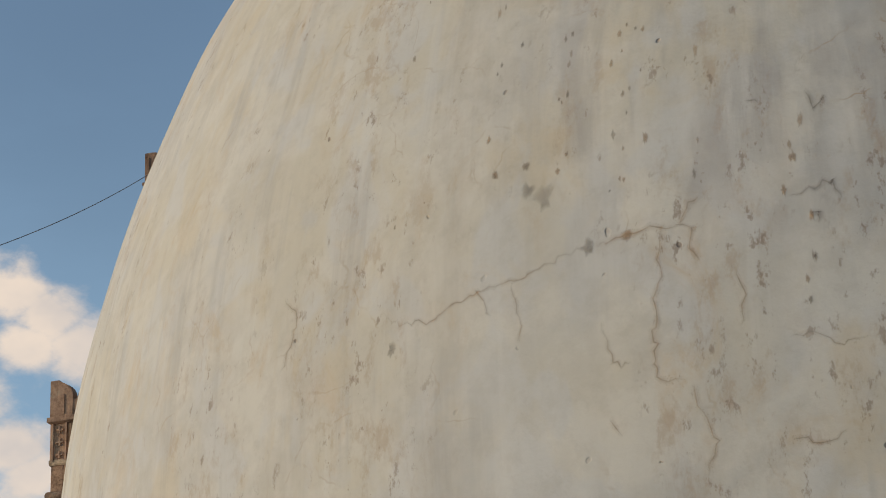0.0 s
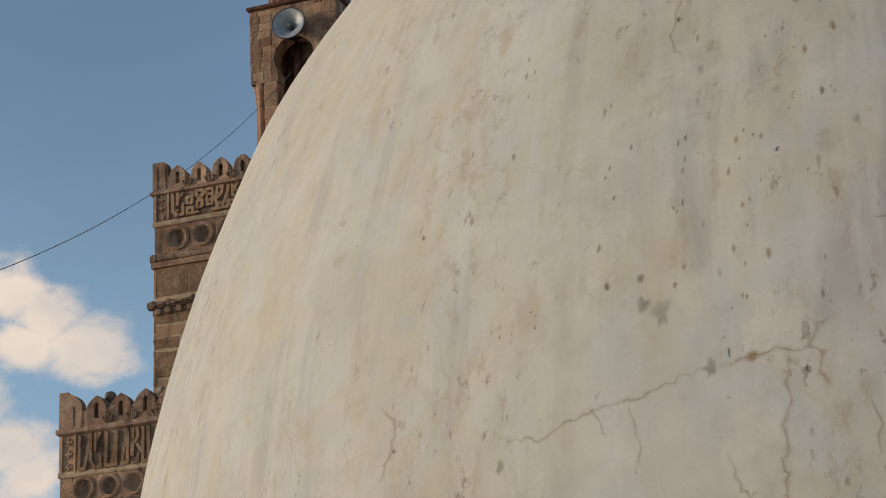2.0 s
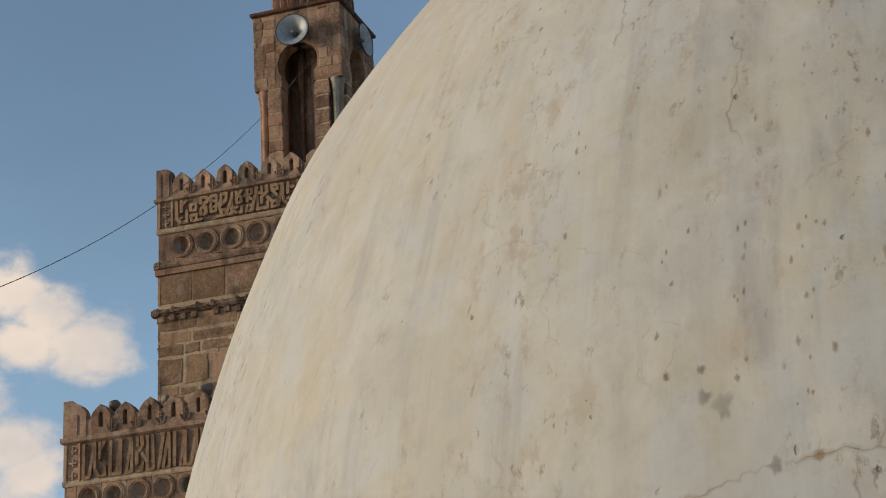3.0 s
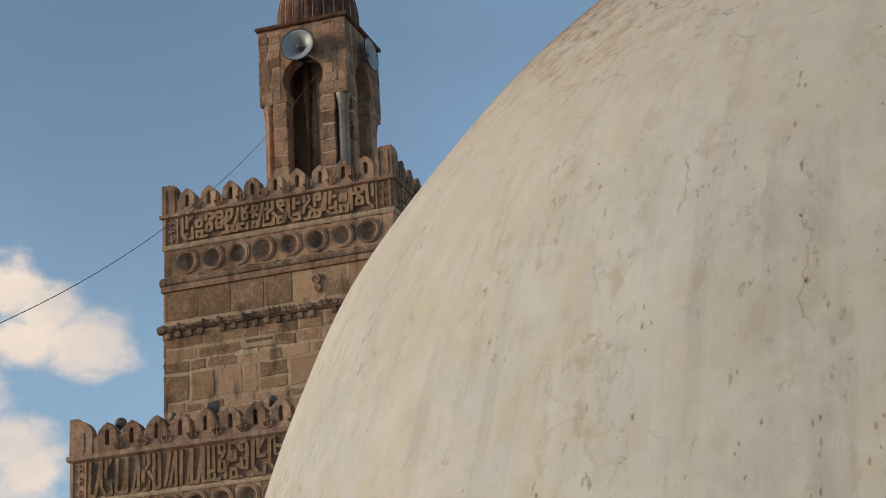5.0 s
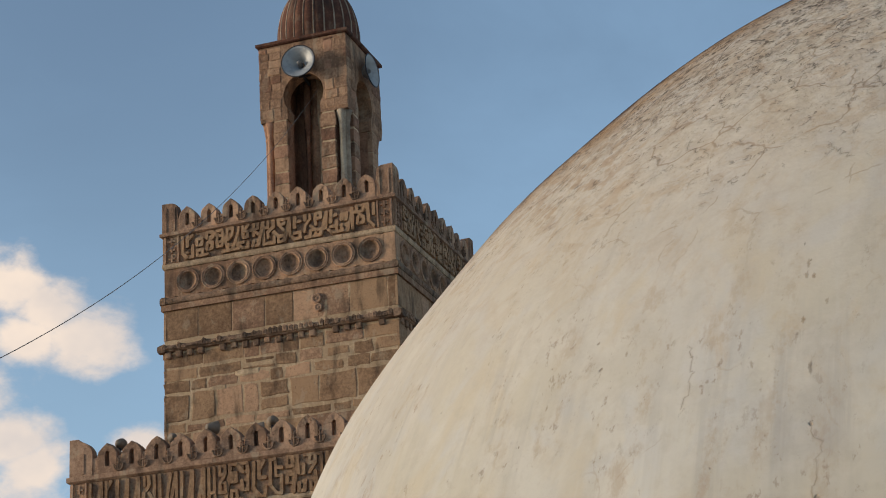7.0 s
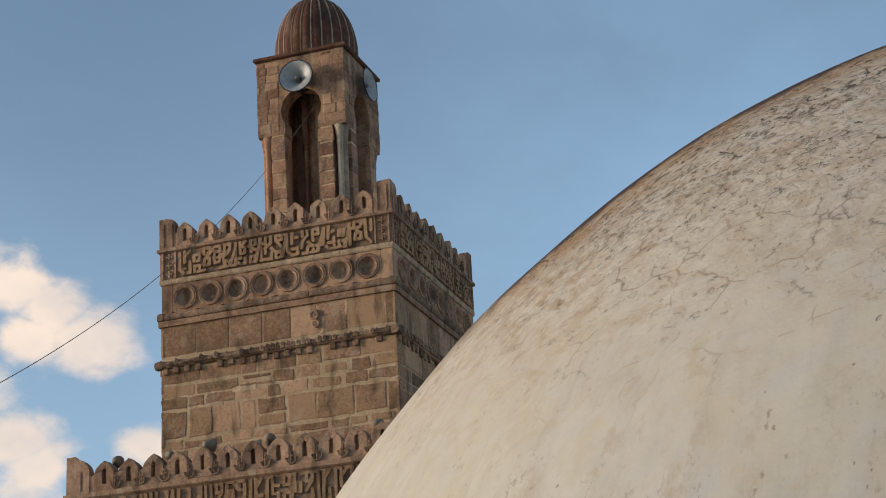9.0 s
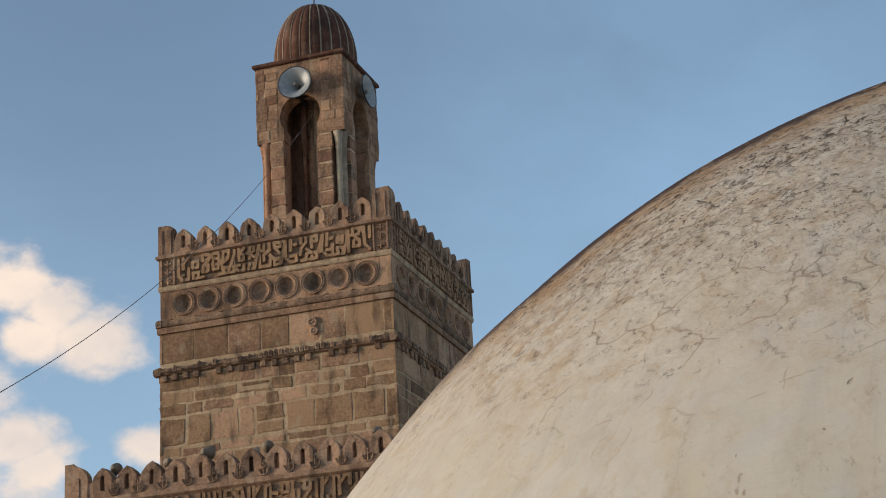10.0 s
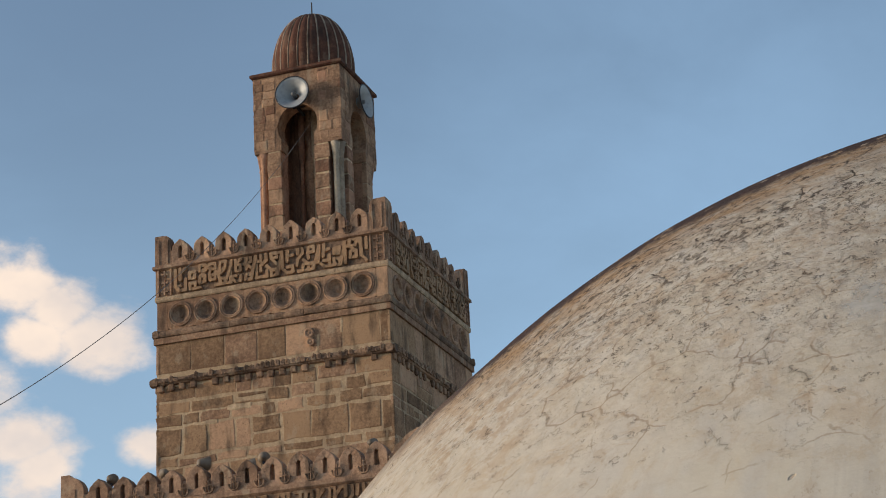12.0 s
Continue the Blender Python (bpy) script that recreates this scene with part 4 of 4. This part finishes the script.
def lantern():
    rnd = random.Random(21)
    spring, rise = 20.02, 0.325
    arch = []
    for i in range(13):
        a = math.radians(-38 + (180 + 76) * i / 12)
        arch.append((rise * math.cos(a), spring + 0.10 + rise * 1.05 * math.sin(a)))
    foot = arch[0][1]
    walls = []
    for k in range(4):
        m = face(k, NH, NX, NY)
        side = NH if k % 2 == 0 else NH - 0.262
        loop = [(-side, 19.76), (-0.265, 19.76), (-0.265, foot)] + arch[::-1] + [(0.265, foot), (0.265, 19.76), (side, 19.76), (side, 20.99), (-side, 20.99)]
        bm = bmesh.new()
        prism(bm, loop, 0.26, m)
        walls.append(part("arch_wall", bm, STONE, minaret))
        for s in (-1, 1):
            bm = bmesh.new()
            lo, hi = sorted((s * 0.282, s * 0.485))
            box(bm, lo, hi, 0.075, 0.27, 17.86, 19.762, 0.0, 0.0, m)
            pier = part("pier", bm, STONE_RED, minaret)
            bm = bmesh.new()
            box(bm, lo + 0.004, hi - 0.004, 0.006, 0.074, 17.86, 19.76, 0.0, 0.0, m)
            part("mortar_bed", bm, MORTAR, pier)
            masonry_pier(m, s, rnd, pier)
            bm = bmesh.new()
            at = m @ Matrix.Translation((s * 0.575, 0.075, 0))
            lathe(bm, [(0.0, 17.86), (0.065, 17.86), (0.065, 17.98), (0.048, 18.02), (0.046, 19.48), (0.056, 19.51), (0.048, 19.54), (0.07, 19.68), (0.085, 19.76), (0.0, 19.76)], 14, at)
            shaft = STONE_PALE if (k, s) in ((0, 1), (1, -1)) else STONE_RED
            part("colonnette", bm, shaft, minaret, "slender stone column with a flared capital", smooth=True)
    # added walls close the two far arches: no sky through, less light inside
    for k in (2, 3):
        bm = bmesh.new()
        box(bm, -0.41, 0.41, 0.263, 0.303, 17.86, 20.975, 0.0, 0.0, face(k, NH, NX, NY))
        part("blind_wall", bm, STONE_RED, minaret)
    bm = bmesh.new()
    lathe(bm, [(0.0, 17.86), (0.15, 17.86), (0.15, 18.1), (0.125, 18.14), (0.12, 20.98), (0.0, 20.98)], 8, Matrix.Translation((NX - 0.04, NY - 0.06, 0)))
    part("newel", bm, STONE, minaret, "inner newel in reddish stone")
    for x, y, r, mat in ((0.10, -0.26, 0.040, STONE_LIGHT), (0.20, -0.16, 0.045, STONE_RED), (-0.13, -0.24, 0.035, STONE_RED)):
        bm = bmesh.new()
        lathe(bm, [(0.0, 17.86), (r * 1.3, 17.86), (r * 1.3, 17.95), (r, 17.98), (r * 0.9, 19.7), (r * 1.5, 19.8), (r * 1.5, 20.98), (0.0, 20.98)], 10, Matrix.Translation((NX + x, NY + y, 0)))
        part("inner_shaft", bm, mat, minaret, smooth=True)
    bm = bmesh.new()
    for sx in (-1, 1):
        for sy in (-1, 1):
            box(bm, NX + sx * 0.47 - 0.055, NX + sx * 0.47 + 0.055, NY + sy * 0.47 - 0.055, NY + sy * 0.47 + 0.055, 17.86, 19.762)
    part("corner_post", bm, STONE_RED, minaret)
    bm = bmesh.new()
    square_ring(bm, NH, 20.99, 21.05, 0.045, 0.02, 0.045, NX, NY)
    part("eave", bm, STONE_CAP, minaret, "thin projecting eave slab")
    bm = bmesh.new()
    box(bm, NX - NH, NX + NH, NY - NH, NY + NH, 20.985, 21.06)
    part("slab", bm, STONE_RED, minaret)
    # blocks over the arches
    for k in range(4):
        masonry_spandrel(k, rnd, walls[k])


def masonry_pier(m, s, rnd, parent):
    z = 17.9
    while z < 19.7:
        h = min(rnd.uniform(0.17, 0.26), 19.757 - z)
        h = 19.757 - z if 19.757 - z - h < 0.08 else h
        bm = bmesh.new()
        a, b = sorted((s * (0.274 - rnd.uniform(0, 0.008)), s * (0.485 + rnd.uniform(0, 0.010))))
        rough_block(bm, a, b, z, z + h - rnd.uniform(0.012, 0.04), rnd.uniform(0.0, 0.006), m, rnd, 0.008, 0.07)
        part("stone_block", bm, rnd.choice((STONE, STONE_RED, STONE)), parent)
        z += h


def masonry_spandrel(k, rnd, parent):
    m = face(k, NH, NX, NY)
    for s in (-1, 1):
        z = 19.80
        while z < 20.93:
            h = min(rnd.uniform(0.12, 0.2), 20.965 - z)
            x = 0.345
            for w in (rnd.uniform(0.12, 0.24), 1.0):
                b = min(x + w, NH + 0.006)
                if rnd.random() < 0.85 and b - x > 0.05:
                    bm = bmesh.new()
                    u0, u1 = sorted((s * (x + 0.008), s * (b - (0.008 if b < NH else 0))))
                    rough_block(bm, u0, u1, z + 0.006, z + h - 0.006, rnd.uniform(0.003, 0.011), m, rnd, 0.007)
                    part("stone_block", bm, rnd.choice((STONE, STONE_RED, STONE, STONE)), parent)
                x = b
            z += h


def ribbed_dome():
    prof = []
    for i in range(25):
        f = i / 24
        a = f * math.pi / 2
        r = 0.665 * math.cos(a) ** 0.82 * (1 - 0.05 * (1 - f) ** 6) if i < 24 else 0.0
        prof.append((r, 21.07 + 0.10 * min(1, f * 6) + 1.03 * math.sin(a) ** 1.04))
    prof = [(0.60, 21.05)] + prof
    ribs = 24
    bm = bmesh.new()
    lathe(bm, prof, ribs * 6, Matrix.Translation((NX, NY, 0)), lambda a: 1.0 - 0.035 * (1 - abs(math.sin(a * ribs / 2))))
    cap = part("ribbed_cap", bm, STONE_CAP, minaret, "dark red ribbed stone cap", smooth=True)
    for i in range(ribs):
        a = 2 * math.pi * i / ribs
        bm = bmesh.new()
        tube(bm, [Vector((NX + r * 0.975 * math.cos(a), NY + r * 0.975 * math.sin(a), z)) for r, z in prof[1:-1]], 0.013, 5)
        part("rib", bm, RIB, cap, smooth=True)
    bm = bmesh.new()
    top = prof[-1][1]
    lathe(bm, [(0.0, top - 0.03), (0.03, top - 0.03), (0.022, top + 0.03), (0.013, top + 0.05), (0.011, top + 0.27), (0.0, top + 0.28)], 8, Matrix.Translation((NX, NY, 0)))
    part("finial", bm, DARK_METAL, minaret, "thin dark metal rod")


lantern()
ribbed_dome()


# ---- loudspeakers, floodlights and the cable ----
def loudspeaker(at, label):
    """A re-entrant horn that faces local -y, on a stirrup."""
    base = thing("loudspeaker", (0, 0, 0), label, "loudspeaker", "horns on the lantern")
    turn = Matrix.Rotation(math.pi / 2, 4, "X")
    bm = bmesh.new()
    rim = 0.255
    lathe(bm, [(0.055, -0.30), (0.06, -0.18), (0.10, -0.10), (0.165, -0.045), (0.225, -0.012), (rim, 0.0), (rim + 0.006, 0.004), (rim, 0.012), (0.222, 0.0), (0.155, -0.040), (0.085, -0.10), (0.05, -0.17), (0.0, -0.175)], 40, turn)
    part("horn", bm, HORN, base, smooth=True)
    bm = bmesh.new()
    lathe(bm, [(rim - 0.002, 0.004), (rim + 0.010, 0.000), (rim + 0.014, 0.008), (rim + 0.008, 0.016), (rim - 0.003, 0.014), (rim - 0.002, 0.004)], 40, turn)
    part("rim", bm, DARK_METAL, base, "dark rolled rim", smooth=True)
    bm = bmesh.new()
    lathe(bm, [(0.0, -0.17), (0.028, -0.17), (0.034, -0.10), (0.030, -0.035), (0.018, -0.022), (0.0, -0.02)], 16, turn)
    part("centre_plug", bm, GLASSY, base, smooth=True)
    bm = bmesh.new()
    lathe(bm, [(0.0, -0.44), (0.075, -0.44), (0.085, -0.42), (0.085, -0.32), (0.06, -0.29), (0.0, -0.29)], 20, turn)
    part("driver", bm, DARK_METAL, base, "dark driver housing", smooth=True)
    bm = bmesh.new()
    box(bm, -0.11, -0.10, 0.24, 0.30, -0.11, 0.10)
    box(bm, 0.10, 0.11, 0.24, 0.30, -0.11, 0.10)
    box(bm, -0.11, 0.11, 0.24, 0.30, -0.12, -0.11)
    box(bm, -0.02, 0.02, 0.26, 0.52, -0.15, -0.12)
    part("bracket", bm, DARK_METAL, base)
    base.matrix_basis = at
    return base


loudspeaker(pose(-1.680, 0.80, 20.575, -3, 0, 4), "grey horn loudspeaker over the south arch of the lantern")
loudspeaker(pose(-0.845, 1.69, 20.63, -3, 0, 88), "grey horn loudspeaker over the east arch of the lantern")


def floodlight(at, turn, size, label):
    base = thing("floodlight", (0, 0, 0), label, "floodlight", "lamps behind the lower battlements")
    lay = Matrix.Rotation(math.pi / 2, 4, "X")
    bm = bmesh.new()
    lathe(bm, [(0.0, -1.5 * size), (0.45 * size, -1.5 * size), (0.55 * size, -1.2 * size), (0.9 * size, -0.3 * size), (size, 0.0), (size, 0.12 * size), (0.92 * size, 0.12 * size), (0.90 * size, 0.0), (0.0, -0.02)], 20, lay)
    part("housing", bm, LAMP, base, smooth=True)
    bm = bmesh.new()
    lathe(bm, [(0.0, 0.05 * size), (0.6 * size, 0.04 * size), (0.9 * size, 0.0)], 20, lay)
    part("lens", bm, GLASSY, base, smooth=True)
    bm = bmesh.new()
    box(bm, -0.015, 0.015, 0.4 * size, 0.4 * size + 0.03, -at[2] + 14.21, 0.0)
    box(bm, -0.05, 0.05, 0.4 * size - 0.03, 0.4 * size + 0.06, -at[2] + 14.21, -at[2] + 14.225)
    part("stand", bm, DARK_METAL, base)
    base.matrix_basis = Matrix.Translation(at) @ Matrix.Rotation(radians(turn + 160), 4, "Z")
    return base


floodlight((-3.69, -0.90, 14.62), 30, 0.085, "small round grey floodlight above the battlements")
floodlight((-2.46, -0.55, 14.76), -20, 0.095, "round grey floodlight against the shaft")
floodlight((-1.62, -0.60, 14.72), 40, 0.085, "dark round floodlight turned along the wall")
floodlight((-1.68, -0.80, 14.58), -35, 0.10, "dark round floodlight close behind the battlements")
floodlight((-3.02, -0.72, 14.66), 60, 0.07, "small floodlight half hidden by the parapet")
floodlight((0.00, -0.80, 14.66), 10, 0.07, "small floodlight near the corner of the shaft")


def cable():
    """A slack wire from the lantern's arch past the tower to the hall's terrace."""
    a, b, sag = Vector((-1.47, 1.0, 20.138)), Vector((-0.150, -7.545, 14.258)), 0.238
    bm = bmesh.new()
    pts = []
    for i in range(61):
        s = 1.75 * i / 60
        p = a + (b - a) * s
        p.z -= 4 * sag * s * (1 - s)
        pts.append(p)
    tube(bm, pts, 0.004, 6)
    tagged(new("cable", mesh_of("cable", bm, RUBBER, True)), "thin black cable slung from the lantern", "cable")
    return pts[-1]


end = cable()
pole = thing("cable_post", (end.x, end.y, 0), "slim metal post that holds the cable", "post")
bm = bmesh.new()
lathe(bm, [(0.0, 0.0), (0.05, 0.0), (0.04, end.z), (0.0, end.z + 0.05)], 10, Matrix.Translation((end.x, end.y, 0)))
part("pole", bm, DARK_METAL, pole, smooth=True)

# ---- squared stones of the upper shaft ----
for u, z, r in ((0.58, 16.53, 0.075), (0.60, 16.40, 0.06)):
    bm = bmesh.new()
    lathe(bm, [(r, -0.005), (r, 0.022), (r * 0.8, 0.034), (r * 0.55, 0.020), (r * 0.35, 0.014), (r * 0.2, 0.026), (0.0, 0.028)], 20, face(0, 1.752) @ pose(u, -0.008, z) @ Matrix.Rotation(math.pi / 2, 4, "X"))
    part("carved_boss", bm, STONE_CARVED, upper_shaft, "worn round carved motif", smooth=True)
for k in range(4):
    rnd = random.Random(40 + k)
    if k:
        masonry(upper_shaft, "stone_block", k, 1.75, 14.2, (0.30, 0.30, 0.15, 0.41, 0.14, 0.20, 0.36), (0.22, 0.70), rnd, (STONE_SHAFT, STONE_SHAFT, STONE), 0.034)
        masonry(upper_shaft, "stone_block", k, 1.75, 16.26, (0.44,), (0.26, 0.62), rnd, (STONE_SHAFT, STONE), 0.012)


def course(z0, z1, joints, gap, mats, seed, split=()):
    """One course of the south front, cut at the given joints; the stones listed in split are two courses high."""
    rnd = random.Random(seed)
    m = face(0, 1.75)
    cuts = [-1.75] + [j + 1.75 for j in joints] + [1.75]
    for i, (a, b) in enumerate(zip(cuts, cuts[1:])):
        half = z0 + (z1 - z0) * rnd.uniform(0.4, 0.6)
        for c, d in ((z0, half), (half, z1)) if i in split else ((z0, z1),):
            g = [gap * rnd.uniform(0.15, 0.85) for _ in range(4)]
            e = rnd.uniform(0.003, 0.008)
            bm = bmesh.new()
            rough_block(bm, a + g[0] if i else a - e, b - g[1] if i < len(cuts) - 2 else b + e, c + g[2], d - g[3], e, m, rnd, 0.002 + gap * 0.3)
            part("stone_block", bm, rnd.choice(mats), upper_shaft)


FRONT = (STONE_SHAFT, STONE_SHAFT, STONE)
course(14.20, 14.50, (-3.0, -2.5, -2.2, -1.6, -1.1, -0.4), 0.03, FRONT, 1)
course(14.50, 14.73, (-3.2, -2.7, -2.0, -1.5, -0.9, -0.5), 0.03, FRONT, 2)
course(14.73, 14.91, (-3.1, -2.4, -1.9, -1.4, -1.0, -0.3), 0.03, FRONT, 3)
course(14.91, 15.05, (-3.17, -2.57, -2.14, -1.59, -1.01, -0.73, -0.44, -0.12), 0.038, FRONT, 4)
course(15.05, 15.48, (-3.10, -2.72, -2.32, -2.07, -1.62, -1.19, -0.63, -0.17), 0.042, FRONT, 5, (4,))
course(15.48, 15.66, (-3.10, -2.83, -2.37, -1.91, -1.70, -1.26, -0.80, -0.43), 0.050, FRONT, 6)
course(15.66, 15.85, (-2.98, -2.30, -1.81, -1.49, -1.09, -0.70, -0.35), 0.046, FRONT, 7, (2,))
course(15.85, 16.06, (-2.90, -2.28, -2.05, -1.72, -1.45, -1.08, -0.52), 0.022, FRONT, 8)
course(16.26, 16.70, (-2.97, -2.45, -1.95, -1.53, -1.15, -0.70, -0.14), 0.011, (STONE_SHAFT, STONE), 9)

# lime smeared over the joints of the south front
smear = random.Random(3)
for a, b, c, d in ((0.67, 0.73, 16.27, 16.50), (1.02, 1.07, 16.48, 16.69), (-1.20, -0.80, 15.45, 15.52), (-0.66, -0.32, 15.61, 15.68)):
    bm = bmesh.new()
    rough_block(bm, a, b, c, d, smear.uniform(0.0085, 0.010), face(0, 1.75), smear, 0.02)
    part("mortar_smear", bm, MORTAR, upper_shaft)
